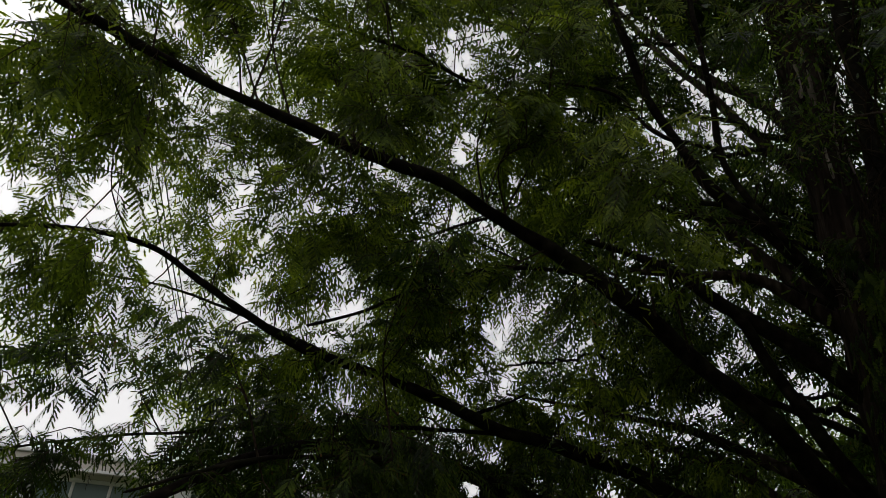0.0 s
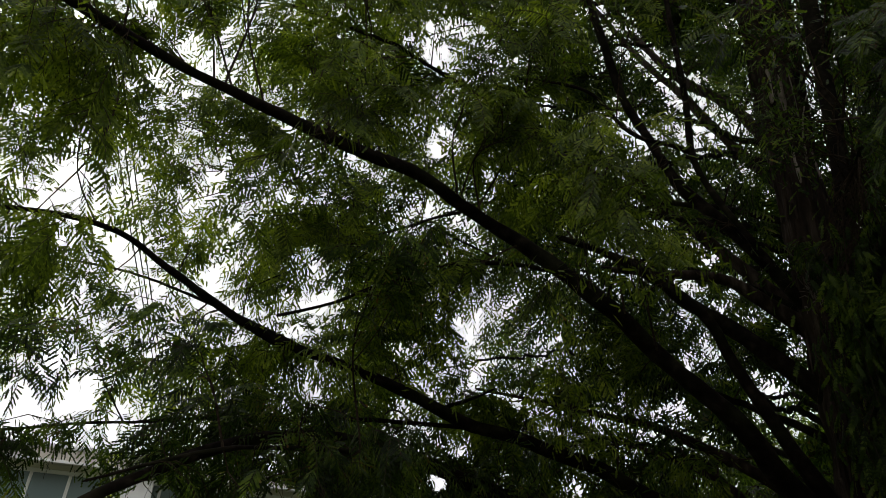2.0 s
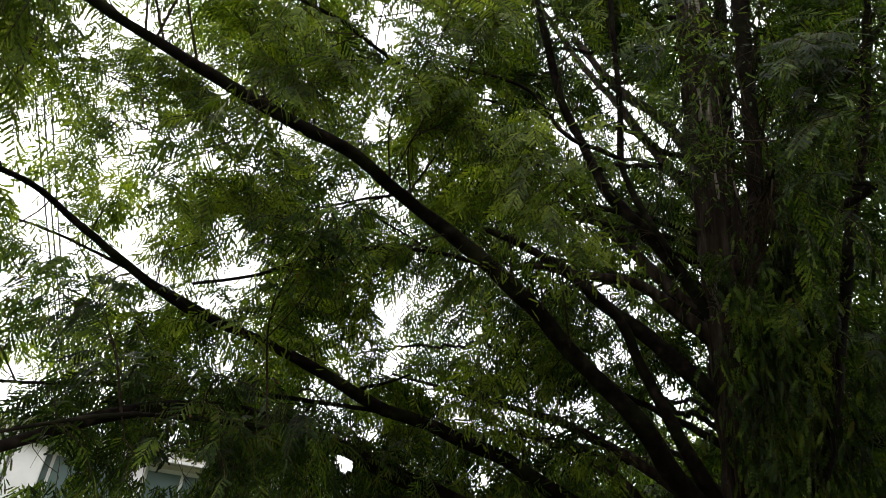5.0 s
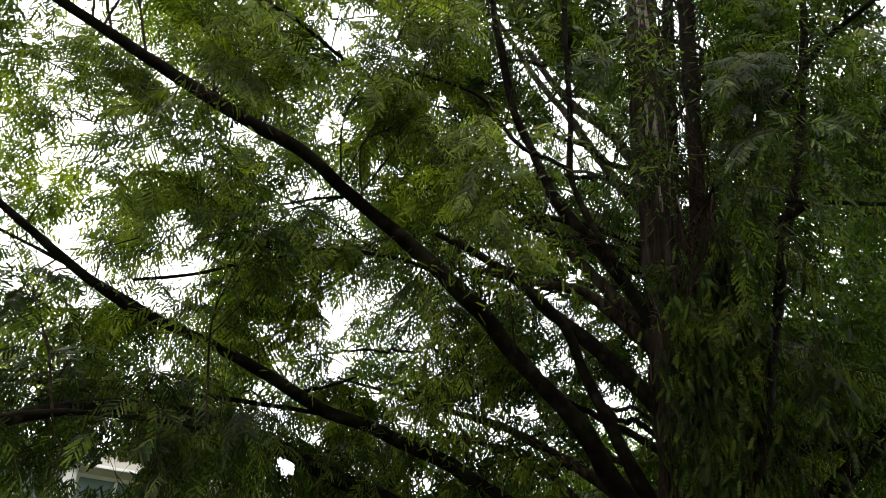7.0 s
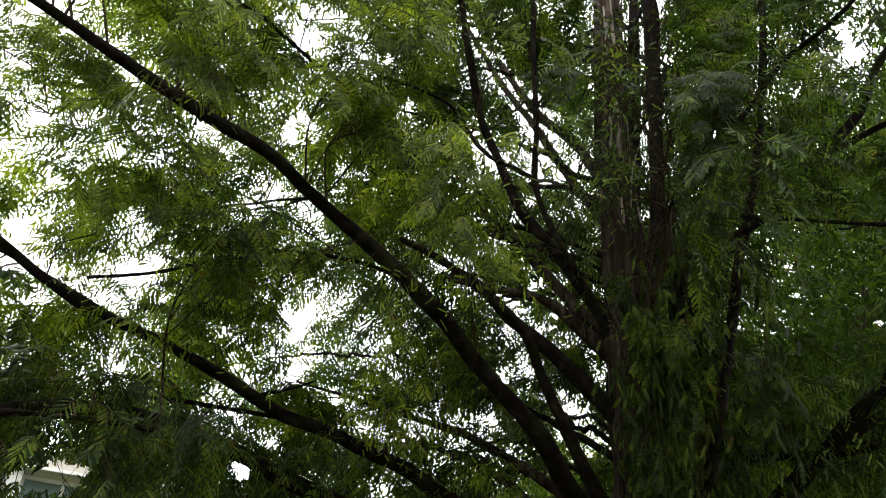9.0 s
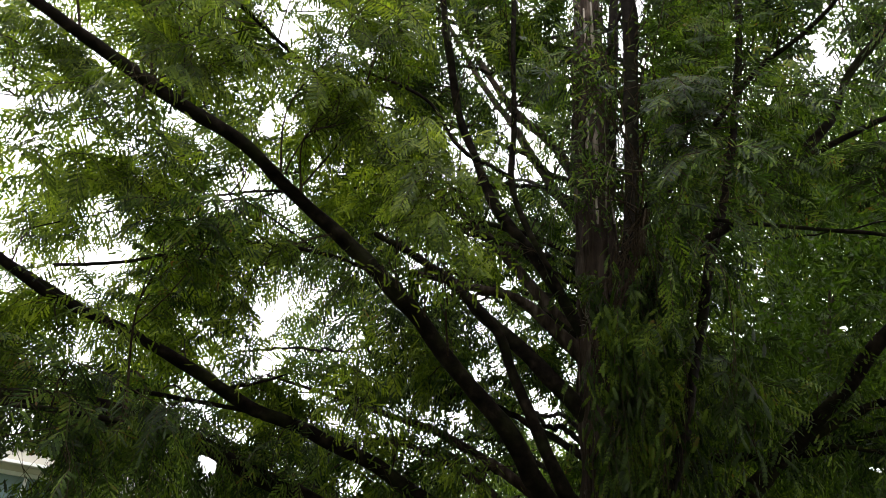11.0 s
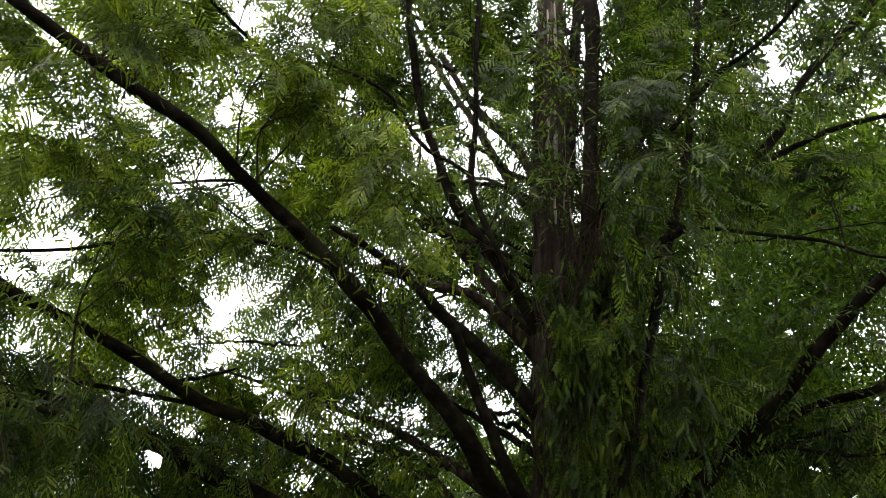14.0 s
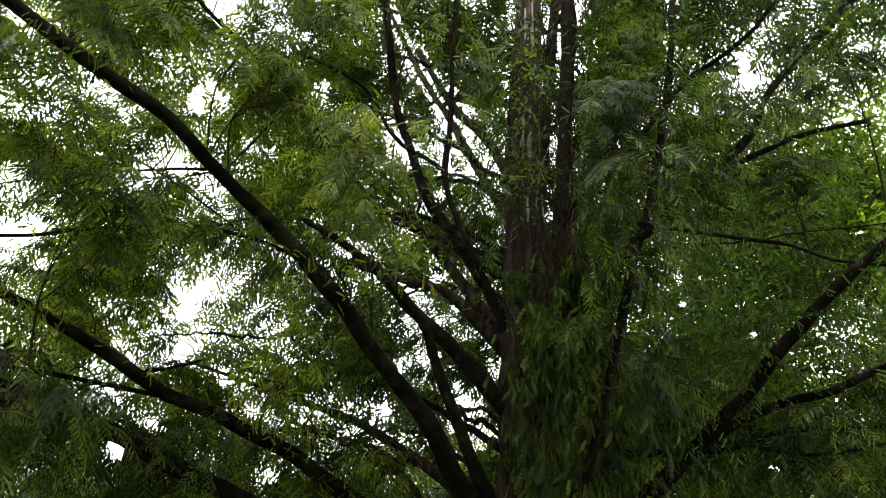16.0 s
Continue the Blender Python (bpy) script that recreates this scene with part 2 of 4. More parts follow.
limb(0.060, 0.033, (1.48, 4.93, 3.77), (1.21, 4.88, 4.22), (0.93, 4.83, 4.58), (0.61, 4.76, 4.94), (0.41, 4.67, 5.35), (0.23, 4.56, 5.71), (0.11, 4.45, 6.21), (-0.01, 4.34, 6.81), (-0.11, 4.23, 7.38), bare=0.95)
limb(0.032, 0.026, (1.10, 4.66, 4.26), (0.83, 4.64, 4.79), (0.72, 4.58, 5.12), (0.72, 4.51, 5.58), (0.68, 4.44, 6.35), (0.66, 4.36, 7.05), (0.64, 4.29, 7.74), bare=0.95)
limb(0.022, 0.011, (0.72, 4.58, 5.12), (0.55, 4.50, 5.15), (0.39, 4.42, 5.15), (0.20, 4.33, 5.24), (-0.01, 4.23, 5.51), (-0.29, 4.12, 5.58), (-0.65, 3.97, 5.55), bare=0.70)
# three limbs behind, painted lit by the paler trunk bark
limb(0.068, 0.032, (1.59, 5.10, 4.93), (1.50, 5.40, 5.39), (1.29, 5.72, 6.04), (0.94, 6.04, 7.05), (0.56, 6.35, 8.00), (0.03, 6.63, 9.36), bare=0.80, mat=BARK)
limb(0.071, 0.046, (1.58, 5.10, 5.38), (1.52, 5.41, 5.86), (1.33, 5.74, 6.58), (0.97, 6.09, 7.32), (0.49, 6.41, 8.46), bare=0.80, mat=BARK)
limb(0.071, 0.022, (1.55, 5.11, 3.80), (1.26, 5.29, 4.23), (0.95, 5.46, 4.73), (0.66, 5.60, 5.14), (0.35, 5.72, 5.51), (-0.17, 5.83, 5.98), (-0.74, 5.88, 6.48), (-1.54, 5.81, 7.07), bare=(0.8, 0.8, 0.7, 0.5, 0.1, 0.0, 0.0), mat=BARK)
limb(0.025, 0.014, (0.69, 5.59, 5.18), (0.32, 5.49, 5.58), (-0.23, 5.36, 5.78), (-0.66, 5.18, 5.97), bare=0.60)
limb(0.080, 0.013, (1.43, 4.94, 1.95), (0.67, 5.06, 2.32), (0.24, 5.07, 2.53), (-0.11, 5.04, 2.72), (-0.41, 4.99, 2.81), (-0.74, 4.92, 2.92), (-1.02, 4.84, 2.97), (-1.25, 4.75, 3.06), (-1.54, 4.63, 3.18), (-1.77, 4.51, 3.26), (-2.11, 4.31, 3.34), (-2.40, 4.13, 3.40), (-2.72, 3.90, 3.56), (-3.06, 3.60, 3.77), (-3.27, 3.38, 3.90), (-3.48, 3.12, 3.90), (-3.72, 2.79, 3.79), (-3.92, 2.46, 3.61), bare=(0.9, 0.9, 0.85, 0.3, 0.7, 0.25, 0.5, 0.2, 0.1))
limb(0.022, 0.008, (-1.28, 4.85, 3.09), (-1.02, 4.78, 3.15), (-0.86, 4.74, 3.21), bare=(0.9, 0.3, 0.0))
limb(0.085, 0.030, (1.40, 4.95, 1.69), (0.14, 4.99, 2.15), (-0.38, 4.84, 2.34), (-0.77, 4.65, 2.44), (-1.00, 4.46, 2.50), (-1.14, 4.28, 2.54), (-1.67, 3.95, 2.63), (-2.02, 3.63, 2.56), (-2.23, 3.34, 2.41), (-2.40, 3.06, 2.21), (-2.48, 2.82, 2.05), (-2.58, 2.54, 1.85), bare=(0.6, 0.6, 0.5, 0.2, 0.0, 0.0, 0.6, 0.9))
# two low limbs, also lightened by bark colour to look lit
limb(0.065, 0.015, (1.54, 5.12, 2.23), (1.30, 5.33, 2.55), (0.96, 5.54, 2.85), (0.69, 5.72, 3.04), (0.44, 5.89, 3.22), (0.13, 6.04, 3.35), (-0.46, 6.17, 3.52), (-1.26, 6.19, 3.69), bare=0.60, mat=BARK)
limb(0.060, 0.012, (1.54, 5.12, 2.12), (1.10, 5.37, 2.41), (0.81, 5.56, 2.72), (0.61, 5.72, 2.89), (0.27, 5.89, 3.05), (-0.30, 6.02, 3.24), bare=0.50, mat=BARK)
limb(0.024, 0.015, (-0.22, 5.22, 4.36), (-0.81, 5.07, 4.44), (-1.39, 4.85, 4.33), (-1.60, 4.69, 4.15), (-1.86, 4.49, 3.96), (-2.01, 4.33, 3.79), (-2.15, 4.16, 3.65), (-2.30, 3.98, 3.52), bare=(0.05, 0.05, 0.1, 0.3, 0.9, 0.9))
limb(0.064, 0.096, (1.61, 4.68, 4.13), (1.73, 4.59, 4.59), (1.76, 4.53, 5.03), (1.78, 4.48, 5.62), (1.80, 4.43, 6.28), (1.82, 4.37, 6.92), (1.79, 4.34, 7.56), (1.73, 4.31, 8.88), bare=0.95)
limb(0.066, 0.064, (1.64, 4.93, 4.84), (1.70, 4.94, 5.36), (1.76, 4.95, 6.08), (1.81, 4.96, 6.80), (1.91, 4.96, 8.18), (2.04, 4.94, 9.49), bare=0.60)
limb(0.049, 0.037, (1.71, 4.64, 2.27), (1.96, 4.60, 2.82), (2.08, 4.60, 3.21), (2.18, 4.61, 3.61), (2.30, 4.61, 4.07), (2.41, 4.61, 4.51), (2.61, 4.56, 5.22), (2.79, 4.51, 6.10), (2.95, 4.47, 7.03), (3.07, 4.45, 7.93), (3.22, 4.41, 9.14), bare=0.92)
limb(0.050, 0.038, (1.63, 4.88, 4.21), (2.06, 4.73, 4.52), (2.54, 4.50, 4.81), (2.76, 4.39, 4.99), (3.07, 4.19, 5.37), (3.33, 4.00, 5.67), (3.46, 3.91, 6.02), (3.64, 3.75, 6.30), (3.83, 3.58, 6.53), (4.03, 3.36, 6.79), (4.27, 3.07, 7.17), bare=(0.0, 0.1, 0.3, 0.8, 0.8, 0.7, 0.6))
limb(0.034, 0.023, (3.05, 4.16, 5.31), (3.37, 3.95, 5.46), (3.66, 3.73, 5.55), (3.96, 3.46, 5.52), bare=0.65)
limb(0.032, 0.021, (2.59, 4.51, 5.95), (2.94, 4.25, 6.45), (3.25, 3.97, 6.67), (3.46, 3.74, 6.87), (3.62, 3.54, 7.15), bare=0.80)
limb(0.024, 0.011, (2.41, 4.44, 4.83), (2.79, 4.14, 4.63), (3.04, 3.89, 4.46), (3.20, 3.68, 4.31), (3.33, 3.49, 4.12), (3.50, 3.23, 3.96), bare=(0.1, 0.4, 0.9, 0.9, 0.8))
limb(0.086, 0.025, (1.79, 4.72, 2.07), (2.24, 4.48, 2.53), (2.46, 4.31, 2.78), (2.65, 4.14, 3.01), (2.86, 3.95, 3.26), (2.98, 3.81, 3.47), (3.11, 3.64, 3.64), (3.24, 3.47, 3.83), (3.48, 3.17, 4.09), (3.71, 2.82, 4.36), bare=0.55)
limb(0.039, 0.024, (2.60, 4.27, 2.89), (2.82, 4.12, 3.07), (3.08, 3.92, 3.20), (3.29, 3.73, 3.25), (3.53, 3.49, 3.36), (3.81, 3.18, 3.43), bare=0.40)
limb(0.037, 0.014, (2.07, 4.72, 2.80), (2.25, 4.63, 2.91), (2.57, 4.47, 2.93), (2.86, 4.29, 2.95), (3.16, 4.07, 3.05), (3.52, 3.77, 3.04), (3.78, 3.51, 3.06), bare=0.40)
limb(0.018, 0.010, (2.75, 4.24, 2.97), (2.92, 4.07, 2.91), (3.12, 3.85, 2.83), (3.35, 3.59, 2.85), (3.53, 3.34, 2.88), bare=0.45)
limb(0.027, 0.014, (-0.82, 4.91, 6.01), (-1.33, 4.64, 6.27), (-1.64, 4.37, 6.35), (-1.81, 4.13, 6.32), (-2.08, 3.83, 6.23), (-2.43, 3.43, 6.12), bare=0.15)
# the limb that reaches out over the path and carries the low curtain of leaves
CURTAIN = len(SCAFFOLD)
limb(0.050, 0.012, (1.60, 4.80, 3.75), (1.62, 4.45, 4.15), (1.60, 4.05, 4.35), (1.55, 3.70, 4.38))

# low outer limbs, hidden in their leaves
HANGING = (len(SCAFFOLD), len(SCAFFOLD) + 1, len(SCAFFOLD) + 2, 13)
limb(0.020, 0.007, (-0.95, 4.86, 2.95), (-1.9, 4.6, 2.95), (-2.8, 4.1, 2.8), (-3.6, 3.4, 2.55), (-4.2, 2.8, 2.2))
limb(0.024, 0.007, (-2.05, 4.35, 3.32), (-2.9, 4.3, 3.7), (-3.7, 4.0, 3.95), (-4.6, 3.5, 3.95))
limb(0.024, 0.007, (-1.14, 4.28, 2.54), (-1.5, 3.7, 2.5), (-1.9, 3.0, 2.35), (-2.2, 2.5, 2.1))
# outer limbs that take the lit leaf colour as well
LIT_OUTER = (HANGING[1], len(SCAFFOLD), len(SCAFFOLD) + 1)
limb(0.012, 0.004, (-0.92, 3.82, 4.2), (-1.4, 3.95, 4.18), (-1.9, 3.9, 3.98), (-2.4, 3.7, 3.6))
limb(0.012, 0.004, (-0.81, 5.07, 4.44), (-1.7, 5.08, 4.95), (-2.6, 4.65, 5.05), (-3.4, 4.2, 5.1))
limb(0.020, 0.006, (1.68, 4.95, 5.9), (2.4, 4.75, 7.0), (3.2, 4.5, 7.9), (4.2, 4.2, 8.7), wander=0.05)
limb(0.020, 0.006, (1.75, 5.0, 5.0), (2.9, 5.2, 6.1), (4.0, 5.3, 7.0), (5.4, 5.0, 7.7), wander=0.05)
limb(0.014, 0.006, (1.75, 4.9, 4.4), (3.0, 4.9, 5.0), (4.2, 4.6, 5.2), (5.2, 4.0, 5.2), wander=0.05)
limb(0.030, 0.008, (1.60, 4.8, 6.6), (1.9, 4.5, 7.6), (2.4, 4.1, 8.4), (3.0, 3.7, 9.0), wander=0.05)
# the rest of the crown: whorls of ascending limbs up the whole trunk
for i in range(46):
    z0 = 2.4 + 11.5 * (i / 46) ** 1.05
    az = i * 2.39996 + 0.6
    reach = (4.3 if z0 < 7 else 4.3 - (z0 - 7) * 0.42) * RNG.uniform(0.8, 1.05)
    if z0 < 8.0 and math.sin(az) < 0.45:
        continue
    rise = RNG.uniform(0.30, 0.62)
    nodes = []
    for u in (0, 0.2, 0.45, 0.7, 1.0):
        turn = az + 0.25 * math.sin(i * 1.7) * u
        nodes.append((TRUNK[0] + math.cos(turn) * reach * u, TRUNK[1] + math.sin(turn) * reach * u, z0 + reach * (rise * u + 0.18 * math.sin(math.pi * u))))
    limb(0.038, 0.008, *nodes)

# limbs on the far side of the trunk
for i in range(30):
    z0 = RNG.uniform(2.0, 8.5)
    az = RNG.uniform(0.45, 2.75)
    reach = RNG.uniform(2.6, 4.6)
    rise = RNG.uniform(0.15, 0.55)
    limb(0.034, 0.008, *[(TRUNK[0] + math.cos(az + 0.2 * u) * reach * u, TRUNK[1] + math.sin(az + 0.2 * u) * reach * u, z0 + reach * (rise * u + 0.12 * math.sin(math.pi * u))) for u in (0.02, 0.25, 0.6, 1.0)], wander=0.14)

# trunk
tz = np.concatenate([np.linspace(-0.1, 9.5, 150), np.linspace(9.6, 15.5, 40)])
tr = np.interp(tz, [-0.1, 0.25, 0.8, 2.5, 5.5, 9.5, 15.5], [0.50, 0.36, 0.27, 0.20, 0.175, 0.13, 0.02])
tp = np.stack([TRUNK[0] + 0.025 * np.sin(tz * 0.8), TRUNK[1] + 0.02 * np.cos(tz * 0.6), tz], 1)
tv, tf = tube(tp, tr, 40, 0.10, 5)
ang = np.arctan2(tv[:, 1] - TRUNK[1], tv[:, 0] - TRUNK[0])
flute = 1 + 0.05 * np.sin(ang * 5 + 0.3 * tv[:, 2]) * np.clip(1.4 - tv[:, 2] / 8, 0, 1) + 0.02 * np.sin(ang * 13 + 0.9 * np.sin(tv[:, 2]))
axis_xy = np.repeat(tp[:, :2], 40, axis=0)
tv[:, :2] = axis_xy + (tv[:, :2] - axis_xy) * flute[:, None]
mesh_object("trunk", tv, tf, BARK, tree, smooth=True, label="fluted trunk with fibrous grey-brown bark")


def bark_strips(count, z_lo, z_hi, mat, facing=None, label=""):
    """Long fibrous strips that stand a little off the trunk and curl away at one end."""
    for _ in range(count):
        z0, long_ = RNG.uniform(z_lo, z_hi), RNG.uniform(0.22, 0.75)
        a0 = RNG.uniform(-math.pi, 0.15) if facing is None else facing + RNG.normal() * 0.35
        wide = RNG.uniform(0.010, 0.024)
        curl, n = RNG.uniform(0.0, 0.035), 7
        rows = []
        for k in range(n):
            u = k / (n - 1)
            z = z0 + long_ * u
            rr = float(np.interp(z, tz, tr)) * (1.03 + 0.05 * math.sin(a0 * 5 + 0.3 * z)) + 0.005 + curl * (u - 0.6) ** 2 * 2.5
            w = wide * math.sin(math.pi * (0.08 + 0.84 * u)) ** 0.5 / rr
            drift = 0.05 * math.sin(3 * u + z0)
            cx, cy = float(np.interp(z, tz, tp[:, 0])), float(np.interp(z, tz, tp[:, 1]))
            for da, lift in ((-w, 0.0), (0, 0.006), (w, 0.0), (0, -0.012)):
                rows.append((cx + math.cos(a0 + drift + da) * (rr + lift), cy + math.sin(a0 + drift + da) * (rr + lift), z))
        f = [(k * 4 + j, k * 4 + (j + 1) % 4, k * 4 + 4 + (j + 1) % 4, k * 4 + 4 + j) for k in range(n - 1) for j in range(4)]
        mesh_object("bark_strip", rows, f, mat, tree, smooth=True, label=label)


bark_strips(150, 2.0, 7.6, BARK)
bark_strips(6, 5.35, 5.9, BARK_PALE, -1.75, "pale peeled strip")
bark_strips(5, 6.9, 7.2, BARK_PALE, -1.95, "pale peeled strip")
bark_strips(2, 4.75, 5.0, BARK_PALE, -1.45, "pale peeled strip")

# a tangle of dry twigs in the fork, and a bare curved shoot above it
for i in range(30):
    a = RNG.uniform(-2.7, -1.2)
    o = np.array([TRUNK[0] - 0.10 + RNG.normal() * 0.05, TRUNK[1] - 0.19 + RNG.normal() * 0.03, 3.92 + RNG.normal() * 0.10])
    reach, bend = RNG.uniform(0.08, 0.26), RNG.uniform(-0.22, 0.10)
    nodes = [o + np.array([math.cos(a) * reach * u, math.sin(a) * reach * u * 0.6, 0.10 * u + bend * u * u]) + RNG.normal(size=3) * 0.012 for u in (0, 0.4, 0.7, 1.0)]
    v, f = tube(smooth_path(nodes, 0.03), np.linspace(0.0042, 0.0012, len(smooth_path(nodes, 0.03))), 5)
    mesh_object("dry_twig", v, f, TWIG_DRY, tree, smooth=True)
shoot = smooth_path([(1.60, 4.76, 5.02), (1.58, 4.66, 5.10), (1.59, 4.63, 5.30), (1.64, 4.62, 5.52), (1.72, 4.62, 5.75)], 0.03)
v, f = tube(shoot, np.linspace(0.009, 0.004, len(shoot)), 6)
mesh_object("dry_twig", v, f, TWIG_DRY, tree, smooth=True, label="pale bare curved shoot")

# ---- foliage of the conifer ----
# openings in the crown through which the sky shows: azimuth, height, two radii and tilt, in degrees
OPENINGS = {
    "over the lit side": [
        (-61.7, 38.0, 1.6, 2.0, 34), (-59.1, 33.7, 2.3, 2.6, 29), (-57.0, 31.5, 3.4, 2.4, 26), (-56.1, 27.8, 5.5, 1.5, 23), (-51.5, 29.0, 1.6, 1.1, 22), (-52.3, 18.5, 4.5, 2.6, 16),
        (-49.3, 15.9, 2.9, 2.4, 13), (-45.5, 14.7, 3.8, 1.2, 11), (-48.4, 18.5, 1.6, 1.9, 14), (-42.7, 18.6, 1.2, 1.1, 12), (-45.2, 22.4, 1.1, 1.1, 15),
    ],
    "between the big limb and the low ones": [
        (-45.7, 30.5, 1.7, 1.1, 25), (-43.6, 30.2, 2.0, 1.2, 24), (-41.4, 32.9, 1.1, 0.8, 24), (-34.4, 33.9, 1.7, 1.2, 19), (-29.4, 32.9, 2.7, 1.0, 15), (-34.4, 28.2, 1.2, 1.8, 17),
        (-40.4, 21.9, 1.8, 1.9, 18), (-42.8, 24.2, 1.1, 1.0, 20), (-28.9, 25.9, 1.6, 2.2, 14), (-28.9, 21.5, 2.1, 0.8, 12), (-25.9, 24.2, 1.2, 1.1, 12), (-46.3, 23.6, 1.0, 0.9, 22),
        (-12.2, 25.1, 2.4, 1.8, 6), (-16.5, 19.1, 2.4, 1.3, 7), (-13.8, 18.0, 2.1, 1.0, 6), (-16.3, 14.7, 1.7, 1.2, 7), (-14.5, 10.9, 1.2, 1.1, 6), (-38.0, 19.9, 0.8, 0.9, 16),
    ],
    "high up": [
        (-28.4, 46.0, 1.1, 0.6, -1), (-14.7, 47.4, 1.4, 0.7, 8), (-24.2, 45.3, 0.9, 0.5, 15), (-17.2, 38.2, 0.8, 1.4, 9), (-20.6, 39.6, 1.1, 0.6, 12), (-8.4, 46.0, 0.6, 0.6, 4),
        (-5.5, 42.2, 0.8, 1.2, 7), (-14.3, 47.9, 1.6, 0.9, 13), (2.9, 39.3, 0.9, 0.9, 2), (7.2, 42.6, 0.8, 1.0, 0), (8.2, 39.3, 1.0, 0.7, -1), (10.8, 36.6, 0.6, 0.5, -2),
        (4.0, 48.6, 0.4, 0.8, 0), (-19.0, 47.8, 0.8, 0.6, 17),
    ],
    "in the fork and under it": [
        (7.8, 25.3, 2.3, 0.9, -14), (14.5, 21.2, 0.6, 1.5, 19), (12.8, 17.7, 1.5, 1.1, -35), (15.1, 15.6, 1.1, 0.6, -35), (4.8, 27.1, 0.7, 0.5, 2), (6.1, 20.8, 0.9, 0.9, 2),
        (9.3, 21.6, 0.7, 1.1, 1), (5.3, 16.6, 1.7, 0.9, 3), (11.5, 19.4, 0.6, 0.7, 1), (-36.5, 7.3, 4.2, 2.0, 5), (-27.5, 8.3, 4.0, 1.7, 3), (5.0, 39.0, 0.9, 0.6, -4), (-12.7, 13.3, 0.9, 0.5, -13),
        (-3.1, 10.9, 0.8, 0.5, 4), (10.3, 23.0, 0.6, 0.4, -2), (-12.0, 19.8, 0.5, 0.4, 8), (-4.3, 22.6, 0.5, 0.5, 6),
    ],
    "beyond the trunk": [
        (19.2, 49.6, 0.3, 0.4, -11), (20.8, 40.6, 0.3, 1.4, -9), (27.2, 39.3, 0.3, 0.7, -13), (34.8, 45.1, 0.8, 0.7, -22), (40.6, 42.4, 0.7, 1.0, -25), (42.9, 45.5, 1.5, 0.8, -22),
        (40.4, 43.8, 0.8, 0.6, -19), (35.4, 41.0, 0.4, 0.7, -14), (38.3, 32.4, 0.6, 0.4, -12), (45.8, 29.4, 0.8, 0.4, -15),
    ],
    "low beyond the trunk": [
        (31.4, 25.9, 0.6, 0.4, -5), (31.3, 28.1, 0.4, 0.3, -6), (36.7, 23.1, 0.7, 0.3, -6), (36.2, 25.4, 0.5, 0.3, -7), (25.4, 17.9, 0.6, 0.5, 0), (36.6, 13.3, 0.9, 0.5, -1),
        (38.3, 11.4, 0.8, 0.4, -1), (46.1, 37.4, 0.6, 0.3, -20), (29.3, 23.3, 0.3, 0.3, -3), (24.3, 34.9, 0.5, 0.3, -4), (20.3, 49.2, 0.2, 0.5, -4), (33.5, 21.3, 0.5, 0.3, -4),
        (28.5, 20.7, 0.4, 0.3, -2),
    ],
}


LIT_LIMBS = (0, 1, 2, 6, 10, 11, 12, 16, 28)   # limbs towards the brighter side; that light is put into paler leaves


def opening_map(step=0.1):
    """By direction from below: how deep inside an opening of the crown it lies (over 1: outside them all)."""
    az, el = np.meshgrid(np.arange(-75, 75, step), np.arange(-5, 65, step), indexing="ij")
    best = np.full(az.shape, 9.0)
    for k, (a, e, r1, r2, tilt) in enumerate(o for group in OPENINGS.values() for o in group):
        r, c, s = max(r1, r2), math.cos(math.radians(tilt)), math.sin(math.radians(tilt))
        i0, i1 = int((a - 4 * r + 75) / step), int((a + 4 * r + 75) / step)
        j0, j1 = int((e - 3 * r + 5) / step), int((e + 3 * r + 5) / step)
        box = (slice(max(0, i0), max(0, i1)), slice(max(0, j0), max(0, j1)))
        u, w = (az[box] - a) * math.cos(math.radians(e)), el[box] - e
        u, w = (u * c + w * s) / r1, (w * c - u * s) / r2
        th = np.arctan2(w, u)
        ragged = 1 + 0.16 * np.sin(2 * th + k * 1.3) + 0.16 * np.sin(3 * th + k * 2.1) + 0.14 * np.sin(7 * th + k)
        best[box] = np.minimum(best[box], np.hypot(u, w) / (0.84 * ragged))
    return best


OPENING_MAP = opening_map()


def gap_depth(p):
    """How deep points lie inside an opening of the crown: over 1 at its edge or outside it."""
    d = p - UNDER
    az, el = np.degrees(np.arctan2(d[:, 0], d[:, 1])), np.degrees(np.arctan2(d[:, 2], np.hypot(d[:, 0], d[:, 1])))
    i, j = ((az + 75) * 10).astype(int), ((el + 5) * 10).astype(int)
    inside = (i >= 0) & (i < OPENING_MAP.shape[0]) & (j >= 0) & (j < OPENING_MAP.shape[1])
    return np.where(inside, OPENING_MAP[np.clip(i, 0, OPENING_MAP.shape[0] - 1), np.clip(j, 0, OPENING_MAP.shape[1] - 1)], 9.0)


